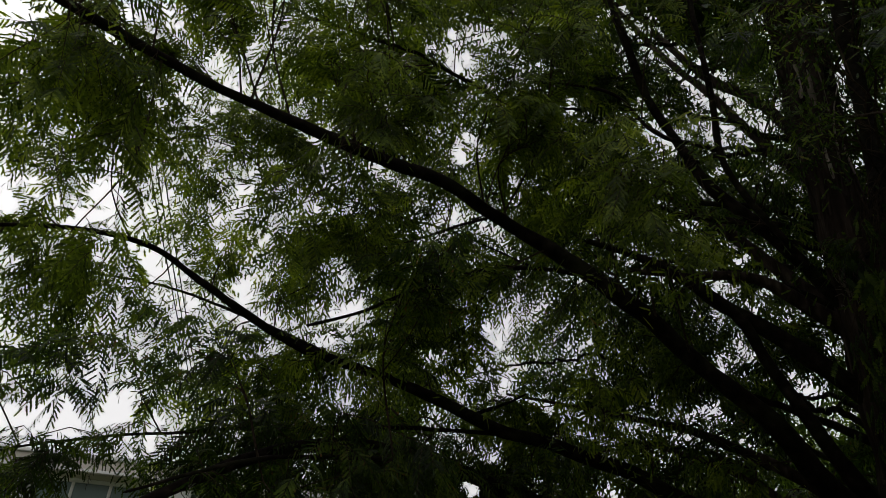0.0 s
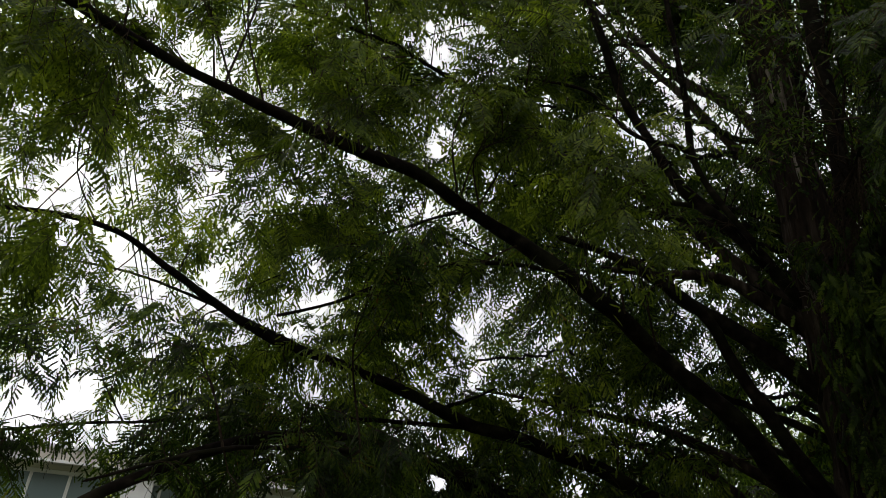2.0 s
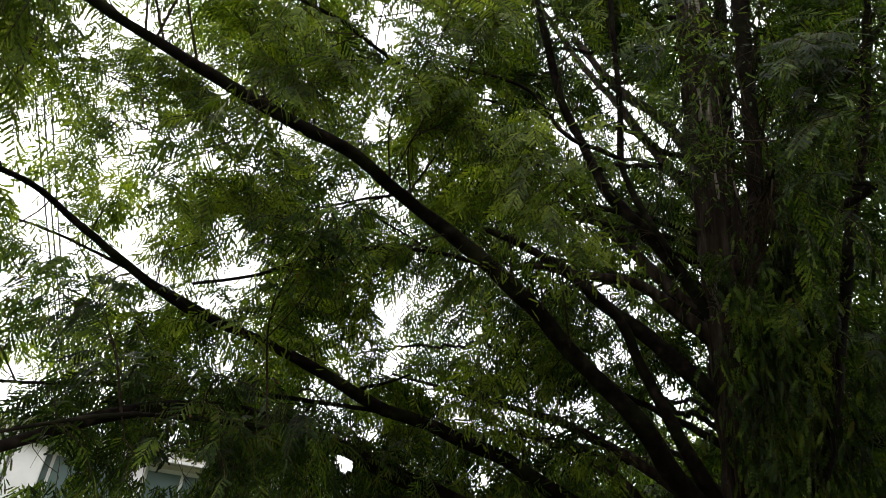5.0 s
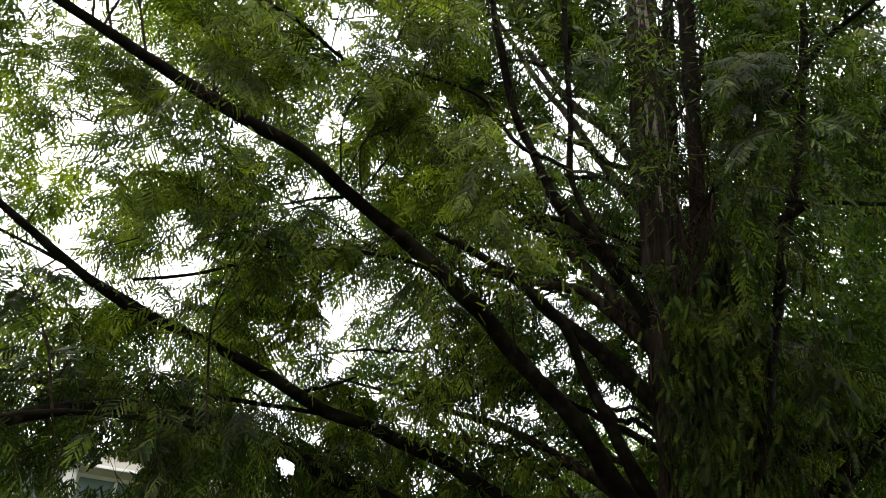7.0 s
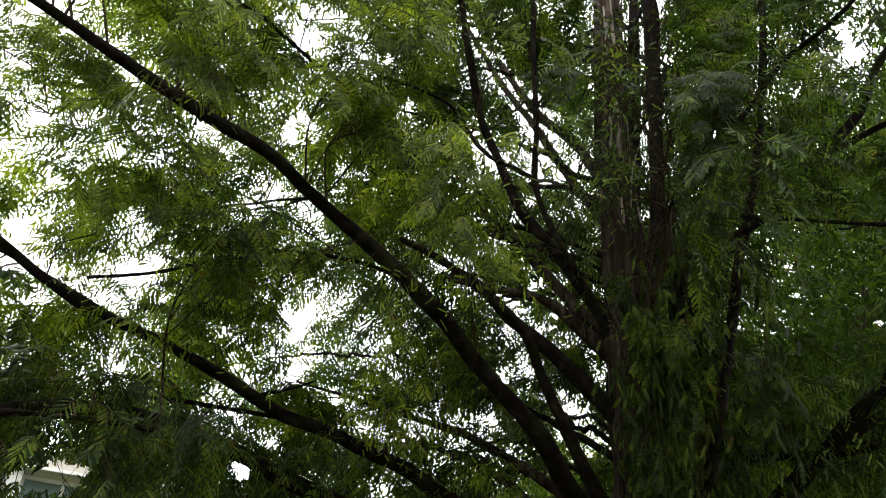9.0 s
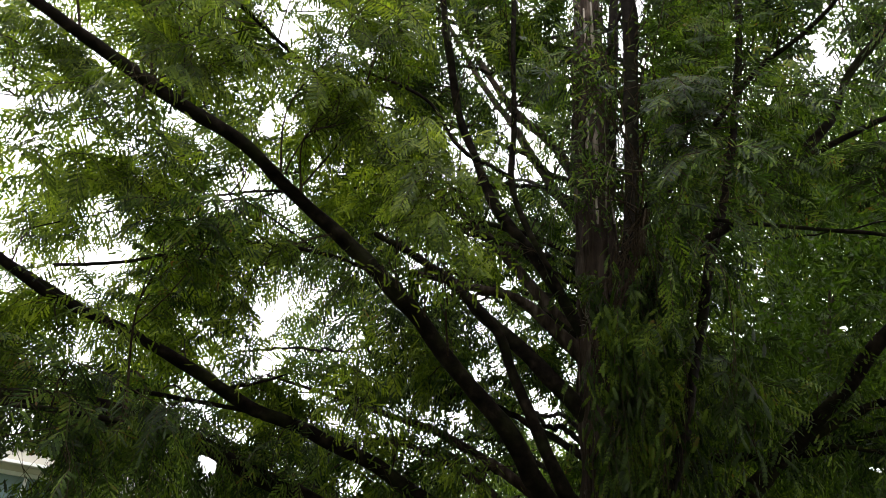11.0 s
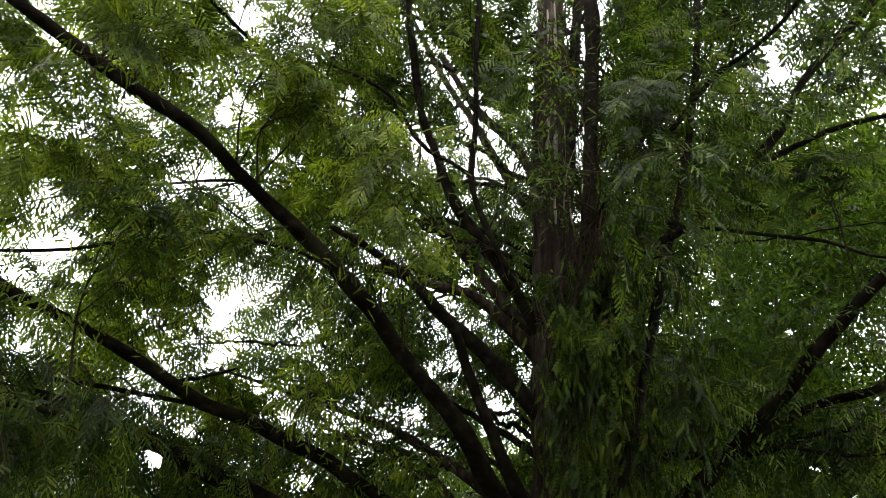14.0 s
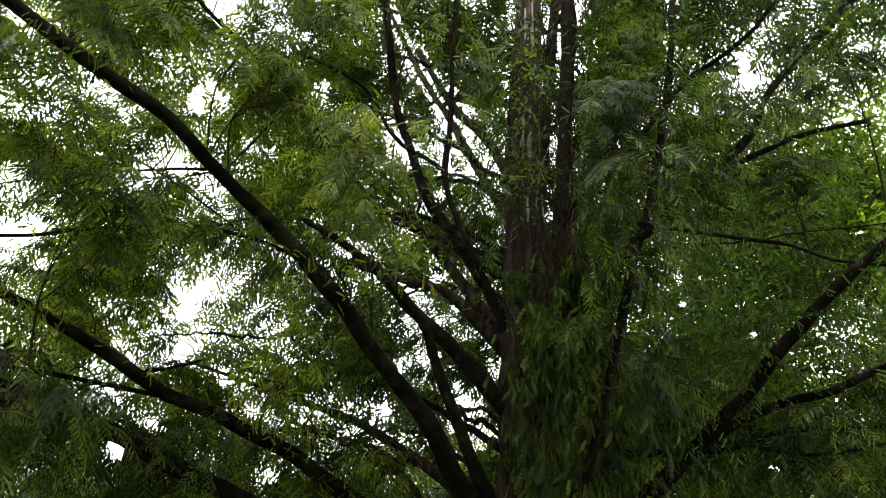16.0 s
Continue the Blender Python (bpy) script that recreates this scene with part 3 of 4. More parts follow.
class Undersides:
    """The limbs are bare underneath: a map, by direction from below, of how far the bare stretches lie and how bare they are."""

    def __init__(self, step=0.25):
        self.step = step
        self.far, self.bare = np.zeros((560, 260)), np.zeros((560, 260))
        for _, path, radii, bare in SCAFFOLD:
            if np.any(bare):
                self.draw(path, radii, bare)

    def cell(self, p):
        d = p - UNDER
        r = np.linalg.norm(d, axis=1)
        az, el = np.degrees(np.arctan2(d[:, 0], d[:, 1])), np.degrees(np.arcsin(d[:, 2] / r))
        i, j = ((az + 70) / self.step).astype(int), (el / self.step).astype(int)
        return i, j, r, (i >= 0) & (i < 560) & (j >= 0) & (j < 260)

    def draw(self, path, radii, bare):
        i, j, r, ok = self.cell(path)
        stretches = np.atleast_1d(bare).astype(float)          # one value, or several in even steps along the limb
        bares = np.interp(np.linspace(0, 1, len(path)), np.linspace(0, 1, len(stretches)), stretches)
        for a, b, dist, rad, good, bare in zip(i, j, r, radii, ok, bares):
            if not good:
                continue
            w = int(math.ceil(math.degrees(rad / dist) * 1.7 / self.step))
            c = max(1, int(w / math.cos(math.radians(b * self.step))))
            lo, hi, bot, top = max(0, a - c), min(560, a + c + 1), max(0, b - w), min(260, b + w + 1)
            self.far[lo:hi, bot:top] = np.maximum(self.far[lo:hi, bot:top], dist)
            self.bare[lo:hi, bot:top] = np.maximum(self.bare[lo:hi, bot:top], bare)

    def free(self, p):
        i, j, r, ok = self.cell(p)
        i, j = np.clip(i, 0, 559), np.clip(j, 0, 259)
        return ~(ok & (r < self.far[i, j]) & (RNG.random(len(p)) < self.bare[i, j]))


def in_crown(p):
    """The crown's outline: a broad cone with an uneven skirt."""
    dx, dy, z = p[:, 0] - TRUNK[0], p[:, 1] - TRUNK[1], p[:, 2]
    r, a = np.hypot(dx, dy), np.arctan2(dy, dx)
    edge = np.interp(z, [1.6, 2.6, 4.5, 7, 11, 15.5], [4.6, 6.0, 6.2, 5.0, 3.0, 0.3]) * (1 + 0.10 * np.sin(3 * a + z) + 0.06 * np.sin(7 * a - 2 * z))
    floor_z = 1.75 + 0.2 * np.sin(2 * a)
    return (r < edge) & (z > floor_z)


SHOOTS = (feather(5, 0.105), feather(4, 0.115), feather(3, 0.15), feather(9, 0.16))      # near, middle, far, and hanging before the trunk
skeleton_points = np.vstack([path[3:] for _, path, _, _ in SCAFFOLD])
skeleton_owner = np.concatenate([np.full(len(path) - 3, i) for i, (_, path, _, _) in enumerate(SCAFFOLD)])
skeleton_step = np.concatenate([np.arange(3, len(path)) for _, path, _, _ in SCAFFOLD])
DOWN = np.array([0, 0, -1.0])


class Sprays:
    """Gathers the sprays of the whole crown, to build them limb by limb in one go."""

    def __init__(self):
        self.pos, self.along, self.flat, self.size, self.owner, self.level, self.shift = [], [], [], [], [], [], []
        self.twig, self.twig_owner = [], []

    def spray(self, o, d, size, owner, droop, scale, extra, hanging=False):
        away = float(np.linalg.norm(o - UNDER))
        level = 3 if hanging else 0 if away < 4.9 else 1 if away < 7.0 else 2
        n = max(6, int(size / (0.0105, 0.0150, 0.0250, 0.030)[level]))
        w = (np.arange(n) + 0.7) / n
        fall = droop * RNG.uniform(0.5, 1.6)
        curve = o + d * (w * size)[:, None] + DOWN * (fall * size * w ** 2)[:, None]
        heading = unit(d + DOWN * (2 * fall * w)[:, None])
        across = unit(np.cross(heading, [0, 0, 1.0]))
        roll = RNG.normal() * 0.75                      # each spray is one flat comb, turned its own way
        face = np.cross(across, heading)
        across, face = across * math.cos(roll) + face * math.sin(roll), face * math.cos(roll) - across * math.sin(roll)
        sign = np.where(np.arange(n) % 2 == 0, 1.0, -1.0)[:, None]
        along = heading * 0.62 + across * sign * 0.78 + RNG.normal(size=(n, 3)) * 0.09 + DOWN * 0.40 * RNG.uniform(0.2, 1.8)
        if hanging:
            along = along + DOWN * 0.65 + RNG.normal(size=(n, 3)) * 0.18
        along[-1] = heading[-1]
        self.pos.append(curve)
        self.along.append(along)
        self.flat.append(face + RNG.normal(size=(n, 3)) * 0.22)
        self.size.append(RNG.uniform(0.062, 0.094, n) * (0.50 + 0.50 * np.sin(np.pi * (0.12 + 0.74 * w))) * scale * (1.0, 1.08, 1.35, 1.35)[level])
        self.owner.append(np.full(n, owner))
        self.level.append(np.full(n, level))
        self.shift.append(np.full(n, RNG.normal() * 0.20 + extra + (1.0 if RNG.random() < 0.08 else 0.0)))
        if level in (0, 3):
            self.twig.append((o, curve[n // 2], curve[-1]))
            self.twig_owner.append(owner)

    def build(self, woods):
        pos, along, flat = map(np.vstack, (self.pos, self.along, self.flat))
        size, owner, levels = map(np.concatenate, (self.size, self.owner, self.level))
        under = Undersides()
        under.draw(np.stack([np.full(60, 1.47), np.full(60, 4.9), np.linspace(2.3, 4.6, 60)], 1), np.full(60, 0.08), 0.55)
        under.draw(np.stack([np.full(90, 1.55), np.full(90, 4.9), np.linspace(4.7, 8.5, 90)], 1), np.full(90, 0.12), 0.8)
        middle = pos + unit(along) * (size * 0.5)[:, None]
        shift = np.concatenate(self.shift)
        low = (middle[:, 2] - UNDER[2]) < 0.22 * np.hypot(middle[:, 0], middle[:, 1])
        shift = np.where(low, np.minimum(shift, 0.15), shift)
        keep = under.free(middle) & (gap_depth(middle) + shift > 0.90) & (np.linalg.norm(pos - UNDER, axis=1) > 3.0)
        twig, twig_owner = np.array(self.twig), np.array(self.twig_owner)
        keep_twig = under.free(twig[:, 2]) & under.free(twig[:, 1]) & (gap_depth(twig[:, 2]) > 0.8) & (gap_depth(twig[:, 1]) > 0.8) & (np.linalg.norm(twig[:, 2] - UNDER, axis=1) > 2.9)
        a = unit(np.cross(twig[:, 2] - twig[:, 0], [0.3, 0.2, 1.0]))
        b = unit(np.cross(twig[:, 2] - twig[:, 0], a))
        ring = [(math.cos(k * 2.0944), math.sin(k * 2.0944)) for k in range(3)]
        thick = np.array([0.0024, 0.0017, 0.0008])
        tv = np.stack([twig + thick[None, :, None] * (c * a + s * b)[:, None] for c, s in ring], 2).reshape(-1, 9, 3)
        tq = np.array([[i * 3 + j, i * 3 + (j + 1) % 3, i * 3 + 3 + (j + 1) % 3, i * 3 + 3 + j] for i in range(2) for j in range(3)])
        for i, (ob, _, _, _) in enumerate(SCAFFOLD):
            m = keep_twig & (twig_owner == i)
            if m.any():
                n = int(m.sum())
                woods[i].add(tv[m].reshape(-1, 3), (tq[None] + (np.arange(n) * 9)[:, None, None]).reshape(-1, 4))
            woods[i].made("twig_growth", TWIG, ob, label="thin dark twigs", kind="stuff")
            leaves = Heap()
            for level, shape in enumerate(SHOOTS):
                m = keep & (owner == i) & (levels == level)
                if m.any():
                    leaves.add(*place_leaves(shape, pos[m], along[m], flat[m], size[m]))
            leaves.made("foliage", LEAF_LIT if i in LIT_LIMBS or i in LIT_OUTER else LEAF, ob, label="drooping feathery green sprays", kind="stuff")
        return int(keep.sum())


def bough(base, q, owner, sprays, woods, spray_step, droop, scale=1.0, bare=0.25, arch=0.2, hanging=False):
    """A thin arching bough from base to q, with sprays hanging along it."""
    length = np.linalg.norm(q - base)
    lift = np.array([0, 0, arch * length])
    mid1 = base + (q - base) * 0.35 + lift + RNG.normal(size=3) * 0.09 * length
    mid2 = base + (q - base) * 0.72 + lift * 0.9 + RNG.normal(size=3) * 0.09 * length
    line = smooth_path([base, mid1, mid2, q], 0.15)
    into_gap = gap_depth(q[None])[0] < 1.0          # a leafy bough that hangs into an opening
    if (not into_gap and (gap_depth(line[1:]) < 0.9).mean() > 0.06) or np.linalg.norm(q - UNDER) < 3.0:
        return
    s = np.linspace(0, 1, len(line))
    woods[owner].add(*tube(line, (0.0018 + 0.0032 * min(1.0, length)) * (1 - 0.75 * s), 4))
    run = np.concatenate([[0], np.cumsum(np.linalg.norm(np.diff(line, axis=0), axis=1))])
    total = run[-1]
    at_ = np.append(np.arange(min(bare * total, 0.5), total, spray_step * RNG.uniform(0.85, 1.2)), total)
    for c, u in enumerate(at_):
        o = np.array([np.interp(u, run, line[:, i]) for i in range(3)])
        j = min(len(line) - 2, max(0, int(np.searchsorted(run, u)) - 1))
        t = unit(line[j + 1] - line[j])
        side = unit(np.cross(t, [0, 0, 1.0])) * (1 if c % 2 else -1)
        d = unit(t * RNG.uniform(0.35, 0.9) + side * RNG.uniform(0.5, 1.0) + RNG.normal(size=3) * 0.25) if c < len(at_) - 1 else t
        sprays.spray(o, d, RNG.uniform(0.20, 0.40) * (1.0 - 0.35 * u / total), owner, droop, scale, 1.0 if into_gap else 0.0, hanging)


def grow(targets, longest, sprays, woods, spray_step=0.085, droop=0.5, scale=1.0, boughs=7, wide=0.18):
    """From the nearest limb a side branch grows to each target, and ends in a tuft of boughs."""
    for q in targets:
        d2 = ((skeleton_points - q) ** 2).sum(1)
        k = int(np.argmin(d2))
        if d2[k] > longest ** 2:
            continue
        owner, step = int(skeleton_owner[k]), int(skeleton_step[k])
        base = SCAFFOLD[owner][1][max(1, step - int(np.sqrt(d2[k]) * 6))]
        length = float(np.linalg.norm(q - base))
        if length < 0.12:
            continue
        bend = RNG.normal(size=3) * 0.10 * length + np.array([0, 0, 0.14 * length])
        stem = smooth_path([base, base + (q - base) * 0.45 + bend, q], 0.10)
        shown = gap_depth(stem) > 0.9
        if shown.mean() > 0.85:
            woods[owner].add(*tube(stem, np.linspace(0.0045 + 0.004 * min(1.0, length), 0.003, len(stem)), 5))
        for _ in range(boughs):
            start = stem[int(RNG.uniform(0.35, 1.0) * (len(stem) - 1))]
            aim = q + RNG.normal(size=3) * np.array([wide, wide, 0.8 * wide]) + unit(q - base) * RNG.uniform(0.0, 0.30)
            bough(start, aim, owner, sprays, woods, spray_step, droop, scale, 0.1)


def halton(index, base):
    """Evenly scattered numbers from 0 to 1."""
    out, f, i = np.zeros(len(index)), 1.0, index.copy()
    while i.any():
        f /= base
        out += f * (i % base)
        i //= base
    return out


def sample_view_side(count, near, far, az_range=(-64, 58), el_range=(4, 56)):
    """Places in the part of the crown that hangs over the path, evenly spread round it."""
    got, at_ = [], int(RNG.integers(1, 5000))
    while sum(map(len, got)) < count:
        index = np.arange(at_, at_ + 64)
        at_ += 64
        az = np.radians(az_range[0] + (az_range[1] - az_range[0]) * halton(index, 2))
        el = np.radians(el_range[0] + (el_range[1] - el_range[0]) * halton(index, 3))
        r = near + (far - near) * RNG.random(64) ** 0.8
        r = np.where((az > -0.35) & (el < 0.45) & (r < 4.4), r + 1.6, r)      # nothing hangs low close by on the trunk's side
        p = UNDER + np.stack([np.sin(az) * np.cos(el), np.cos(az) * np.cos(el), np.sin(el)], 1) * r[:, None]
        a, e = np.degrees(az), np.degrees(el)
        thin = np.where(e > 24, np.interp(a, [-45, -30, -5, 8], [0.95, 0.92, 0.95, 0.92]), 1.0)      # thinner on the lit side and towards the neighbouring tree
        thin = thin * np.where((a > 27) & (e < 33), np.where(e > 22, 0.30, 0.15), 1.0) * np.where((a > 36) & (e > 20) & (e < 43), 0.30, 1.0)
        got.append(p[in_crown(p) & ((gap_depth(p) > 1.0) | (RNG.random(64) < 0.18)) & (RNG.random(64) < thin)])
    return np.vstack(got)[:count]


def sample_rest(count):
    """Places in the rest of the crown."""
    got = []
    while sum(map(len, got)) < count:
        p = np.stack([RNG.uniform(-4.6, 7.2, 4000), RNG.uniform(-0.6, 10.5, 4000), RNG.uniform(1.8, 15.5, 4000)], 1)
        d = unit(p - UNDER)
        az, el = np.degrees(np.arctan2(d[:, 0], d[:, 1])), np.degrees(np.arcsin(d[:, 2]))
        facing = (az > -66) & (az < 60) & (el > 3) & (el < 57) & (np.linalg.norm(p - UNDER, axis=1) < 7)
        got.append(p[in_crown(p) & ~facing])
    return np.vstack(got)[:count]


SPRAYS, WOODS = Sprays(), [Heap() for _ in SCAFFOLD]
grow(sample_view_side(340, 3.3, 8.5), 1.35, SPRAYS, WOODS)
grow(sample_view_side(195, 6.3, 11.5), 1.7, SPRAYS, WOODS, 0.10, wide=0.26)
grow(sample_view_side(26, 5.6, 9.5, (-2, 21), (12, 37)), 1.7, SPRAYS, WOODS, wide=0.24)
grow(sample_view_side(36, 5.0, 9.5, (24, 47), (36, 53)), 1.6, SPRAYS, WOODS, wide=0.24)
grow(sample_view_side(9, 4.6, 8.0, (19, 30), (20, 34)), 1.6, SPRAYS, WOODS)
grow(sample_view_side(9, 3.8, 8.0, (-54, -26), (26, 54)), 1.6, SPRAYS, WOODS)
grow(sample_view_side(22, 6.0, 10.0, (-9, 10), (35, 54)), 1.7, SPRAYS, WOODS, wide=0.24)
grow(sample_rest(48), 1.7, SPRAYS, WOODS, 0.15, wide=0.35)
grow(sample_view_side(13, 4.9, 8.0, (-24, 5), (8, 20)), 1.6, SPRAYS, WOODS)
# the curtain before the trunk
for i in range(135):
    base = SCAFFOLD[CURTAIN][1][int(RNG.uniform(0.2, 1.0) * (len(SCAFFOLD[CURTAIN][1]) - 1))]
    fall = RNG.uniform(0.3, 2.0)
    q = np.array([RNG.uniform(1.24, 1.84) + 0.04 * fall, RNG.uniform(3.8, 4.3), base[2] - fall])
    bough(base, q, CURTAIN, SPRAYS, WOODS, 0.10, 1.2, 1.1, 0.3, 0.06, True)


def fringe(owner, count, lo, hi, drop, wide):
    """Boughs that hang along a stretch of a limb."""
    path = SCAFFOLD[owner][1]
    for _ in range(count):
        base = path[int(RNG.uniform(lo, hi) * (len(path) - 1))]
        q = base + np.array([RNG.normal() * wide, RNG.normal() * wide, -RNG.uniform(*drop)])
        bough(base, q, owner, SPRAYS, WOODS, 0.08, 0.7, 0.9, 0.1, 0.1)


fringe(HANGING[0], 30, 0.15, 1.0, (0.05, 0.55), 0.35)
fringe(HANGING[1], 16, 0.15, 1.0, (0.0, 0.5), 0.35)
fringe(HANGING[2], 22, 0.10, 1.0, (0.0, 0.45), 0.35)
fringe(18, 26, 0.0, 0.6, (0.1, 0.6), 0.22)
fringe(20, 16, 0.02, 0.40, (-0.1, 0.45), 0.22)
fringe(HANGING[3], 26, 0.2, 0.9, (-0.35, 0.35), 0.35)
fringe(HANGING[3], 24, 0.40, 0.74, (-0.25, 0.20), 0.20)
for k in (24, 25, 26, 27):
    fringe(k, 26, 0.1, 1.0, (-0.25, 0.4), 0.25)
LEAVES_BUILT = SPRAYS.build(WOODS)


# ---- broad-leaved trees behind ----
def leaf_blade():
    """A small pointed leaf folded along its middle."""
    v = np.array([(0, 0, 0), (0.27, 0.45, 0.07), (0, 1, -0.10), (-0.27, 0.45, 0.07)], dtype=float)
    return v, np.array([(0, 1, 2), (0, 2, 3)])


BLADE = leaf_blade()


def broad_tree(name, label, x, y, height, spread, leaves, skirt, mat, size=0.085, lean=0.0, seed=1):
    """A broad-leaved tree: trunk, forking limbs, and a crown of leaf clumps with gaps."""
    global RNG
    keep_rng, RNG = RNG, np.random.default_rng(seed)
    top = tagged(new(name), label, "tree")
    zz = np.linspace(-0.05, height * 0.82, 40)
    path = np.stack([x + lean * zz + 0.12 * np.sin(zz * 0.9 + seed), y + 0.10 * np.cos(zz * 0.7), zz], 1)
    r0 = 0.022 * height
    v, f = tube(path, np.interp(zz / height, [0, 0.06, 0.5, 0.82], [r0 * 1.5, r0, r0 * 0.62, r0 * 0.12]), 14, 0.10, seed)
    mesh_object("trunk", v, f, BARK_FAR, top, smooth=True)
    tips = []
    for i in range(int(10 + spread * 3)):
        k = int(RNG.uniform(0.30, 0.95) * (len(path) - 1))
        a = i * 2.4 + RNG.uniform(-0.4, 0.4)
        reach = spread * RNG.uniform(0.55, 1.0) * math.sin(math.pi * np.clip(0.25 + 0.62 * k / len(path), 0, 1))
        up = RNG.uniform(0.25, 0.75)
        nodes = [path[k] + np.array([math.cos(a) * reach * u, math.sin(a) * reach * u, reach * up * (u ** 0.8)]) + RNG.normal(size=3) * 0.10 * u for u in (0, 0.3, 0.65, 1.0)]
        line = smooth_path(nodes, 0.15)
        v, f = tube(line, np.linspace(r0 * 0.42, 0.012, len(line)), 7, 0.08, i)
        mesh_object("limb", v, f, BARK_FAR, top, smooth=True)
        tips.append(line[len(line) // 3:])
    tips = np.vstack(tips + [path[len(path) // 2:]])
    clumps = tips[RNG.integers(0, len(tips), leaves // 40)] + RNG.normal(size=(leaves // 40, 3)) * np.array([0.34, 0.34, 0.30]) * spread / 3
    clumps = clumps[clumps[:, 2] > skirt]
    pos = np.repeat(clumps, 40, axis=0) + RNG.normal(size=(len(clumps) * 40, 3)) * np.array([0.20, 0.20, 0.15])
    pos = pos[gap_depth(pos) + np.repeat(RNG.normal(size=len(clumps)) * 0.35, 40) + RNG.normal(size=len(pos)) * 0.1 > 0.95]
    n = len(pos)
    along = RNG.normal(size=(n, 3)) + np.array([0, 0, -0.5])
    flat = np.array([0, 0, 1.0]) + RNG.normal(size=(n, 3)) * 0.6
    v, f = place_leaves(BLADE, pos, along, flat, RNG.uniform(0.7, 1.2, n) * size)
    mesh_object("crown", v, f, mat, top, kind="stuff", label="crown of small green leaves with gaps")
    RNG = keep_rng


broad_tree("broadleaf_tree", "slender broad-leaved tree in dense green leaf behind the conifer", 6.2, 9.6, 10.5, 4.2, 110000, 2.0, LEAF_BROAD, 0.10, seed=3)
broad_tree("broadleaf_tree", "tall broad-leaved tree with bright green leaves", 10.6, 9.4, 13.0, 5.2, 110000, 2.0, LEAF_HEDGE, 0.125, seed=4)
broad_tree("broadleaf_tree", "broad-leaved tree with light green leaves beyond the trunk", 2.4, 13.2, 6.6, 3.0, 30000, 1.8, LEAF_HEDGE, seed=5)
broad_tree("broadleaf_tree", "small broad-leaved tree before the building", -1.8, 14.0, 4.6, 2.2, 16000, 1.3, LEAF_HEDGE, seed=6)


broad_tree("shrub", "bushy shrub with yellow-green leaves before the building", -6.3, 11.6, 2.7, 1.3, 5000, 0.5, LEAF_HEDGE, 0.09, seed=8)


# ---- the building ----
WALL = plain_material("pale_render", (0.62, 0.58, 0.50), 0.85, 1.6, 0.10)
WHITE = plain_material("white_paint", (0.80, 0.80, 0.78), 0.55, 5, 0.05)
GLASS_M, gn, gl = material("window_glass")
gn["Principled BSDF"].inputs["Base Color"].default_value = (0.16, 0.22, 0.22, 1)
gn["Principled BSDF"].inputs["Roughness"].default_value = 0.06
gn["Principled BSDF"].inputs["Specular IOR Level"].default_value = 0.8


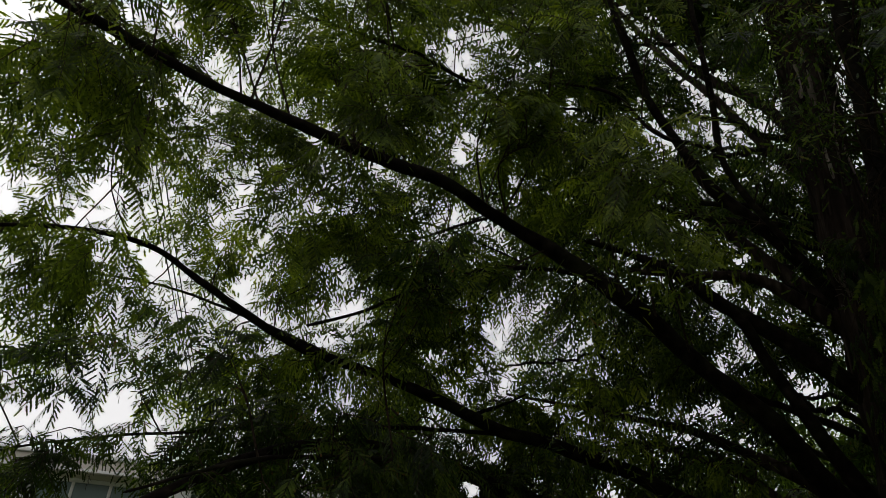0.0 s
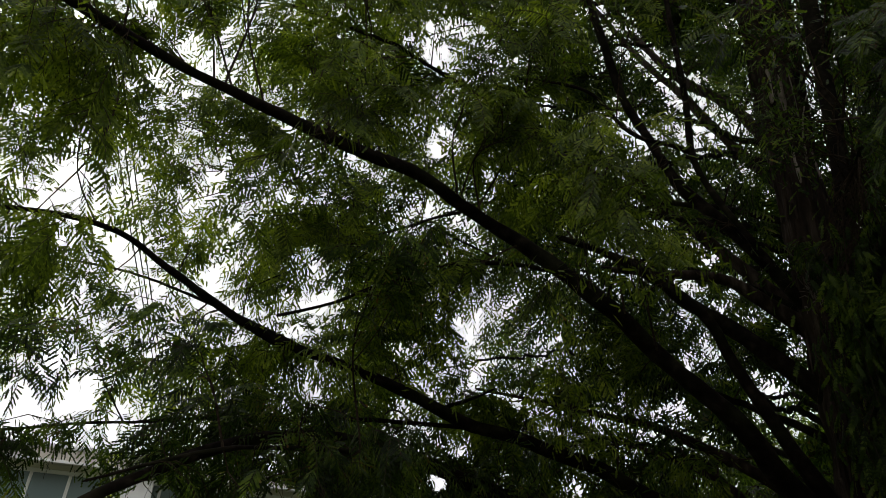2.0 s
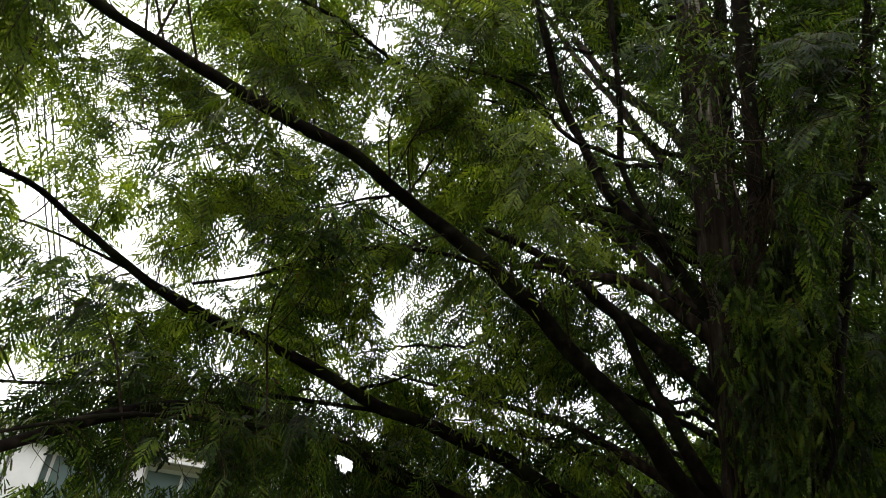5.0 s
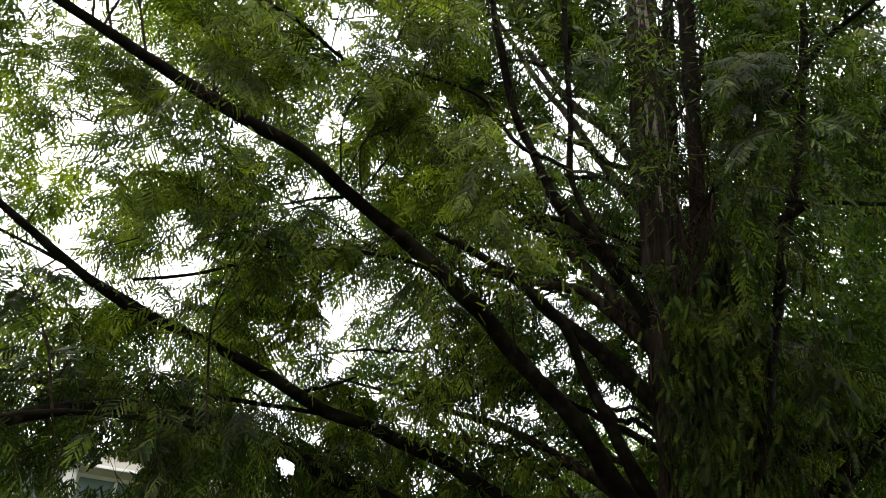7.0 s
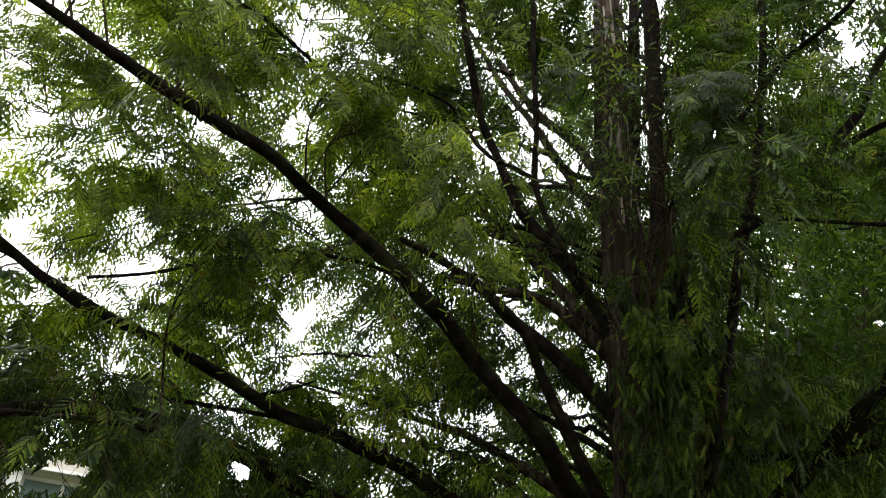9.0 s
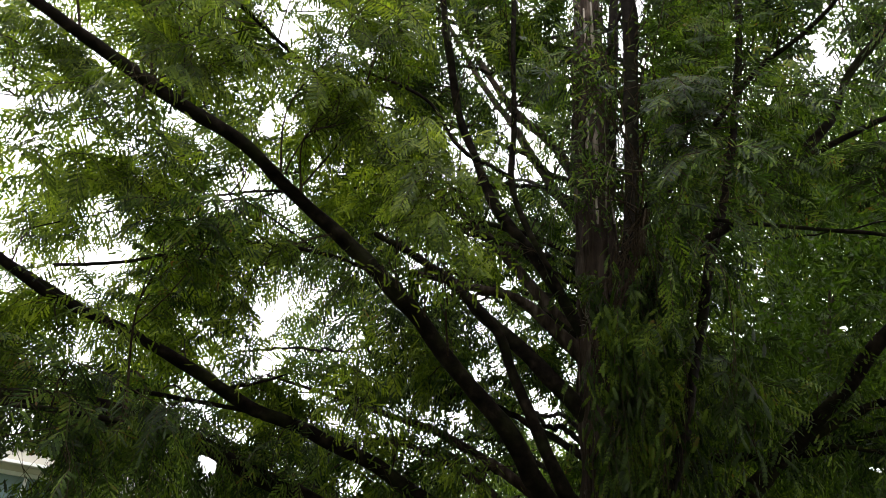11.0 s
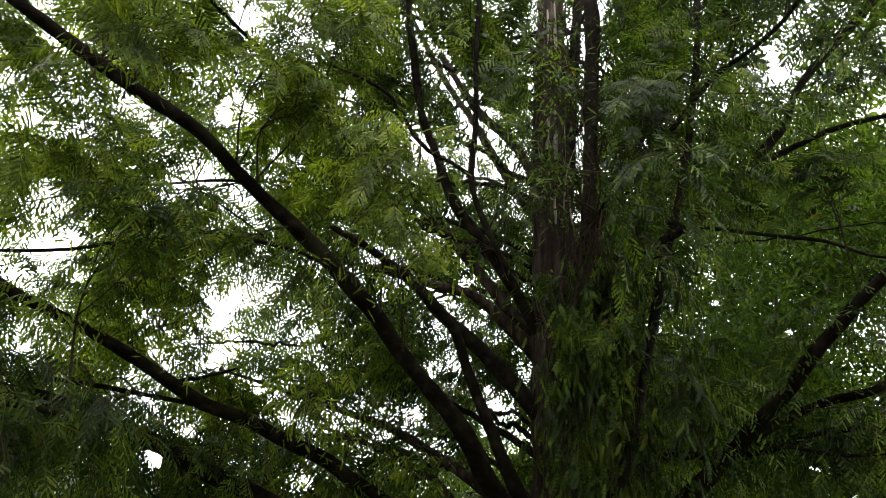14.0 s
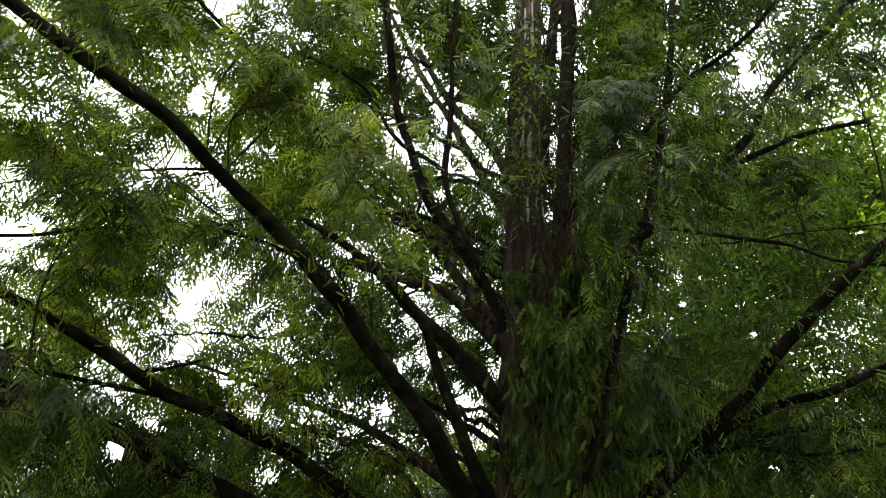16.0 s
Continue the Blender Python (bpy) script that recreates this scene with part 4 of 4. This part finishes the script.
def building():
    """A low flat-roofed building with white posts and window bands; its front runs along its own x axis."""
    ob = tagged(new("building"), "low pale building with a flat roof, white posts and window bands", "building")
    long_, deep, high = 26.0, 7.0, 4.40
    part("wall", box_mesh(box_mesh(bmesh.new(), (0, 0.16, 0), (long_, 0.40, 0.95), 0.01), (0, 0.16, 4.00), (long_, 0.40, high - 0.30), 0.01), WALL, ob)
    part("rear_wall", box_mesh(box_mesh(box_mesh(bmesh.new(), (0, deep - 0.3, 0), (long_, deep, high - 0.30)), (0, 0.404, 0), (0.3, deep - 0.304, high - 0.30)), (long_ - 0.3, 0.404, 0), (long_, deep - 0.304, high - 0.30)), WALL, ob)
    roof = part("roof", box_mesh(bmesh.new(), (-0.35, -0.30, high - 0.296), (long_ + 0.35, deep + 0.3, high - 0.05), 0.02), WALL, ob)
    part("coping", box_mesh(bmesh.new(), (-0.40, -0.36, high - 0.046), (long_ + 0.40, -0.16, high + 0.03), 0.012), WHITE, roof, "white metal coping")
    part("fascia_trim", box_mesh(bmesh.new(), (-0.38, -0.325, high - 0.33), (long_ + 0.38, -0.303, high - 0.27), 0.006), WHITE, roof)
    part("panel", box_mesh(bmesh.new(), (5.45, -0.10, 0), (6.05, 0.05, high - 0.34), 0.02), WHITE, ob, "white painted sheet panel")
    n = 10
    for i in range(n + 1):
        x = i * (long_ - 0.24) / n
        part("post", box_mesh(bmesh.new(), (x, -0.12, 0), (x + 0.24, 0.156, high - 0.30), 0.015), WHITE, ob, "white painted post")
        if i == n:
            break
        w0, w1 = x + 0.244, x + (long_ - 0.24) / n - 0.004
        win = tagged(new("window"), "wide window with white frames")
        win.parent = ob
        fr = bmesh.new()
        for lo, hi in (((w0, 0.17, 0.954), (w1, 0.25, 1.03)), ((w0, 0.17, 3.92), (w1, 0.25, 3.996)), ((w0, 0.17, 2.70), (w1, 0.24, 2.76))):
            box_mesh(fr, lo, hi, 0.006)
        for k in range(4):
            m0 = w0 + k * (w1 - w0 - 0.06) / 3
            box_mesh(fr, (m0, 0.174, 1.034), (m0 + 0.06, 0.236, 3.916), 0.006)
        part("window_frame", fr, WHITE, win)
        for k in range(3):
            m0 = w0 + k * (w1 - w0 - 0.06) / 3
            part("pane", box_mesh(bmesh.new(), (m0 + 0.062, 0.20, 1.036), (m0 + (w1 - w0 - 0.06) / 3 - 0.002, 0.212, 2.696)), GLASS_M, win)
            part("pane", box_mesh(bmesh.new(), (m0 + 0.062, 0.20, 2.762), (m0 + (w1 - w0 - 0.06) / 3 - 0.002, 0.212, 3.914)), GLASS_M, win)
    ob.matrix_world = pose(-14.83, 10.19, 0, 0, 0, 30)
    return ob


building()

# ---- cables to the building's roof ----
CABLE = plain_material("cable_sheath", (0.03, 0.03, 0.032), 0.6, 20, 0.1)
for i in range(3):
    a, b = np.array((-4.2 + 0.10 * i, 2.0, 7.75 + 0.05 * i)), np.array((-8.6 + 0.05 * i, 12.6 - 0.02 * i, 3.9))
    s = np.linspace(-0.9, 1, 60)[:, None]
    line = a + (b - a) * s
    line[:, 2] -= 0.25 * (1 - (2 * s[:, 0] - 1) ** 2) * (s[:, 0] > 0)
    v, f = tube(line, np.full(60, 0.010), 6)
    tagged(mesh_object("cable", v, f, CABLE, smooth=True), "thin dark overhead cable running to the building", "cable", "cables to the building")
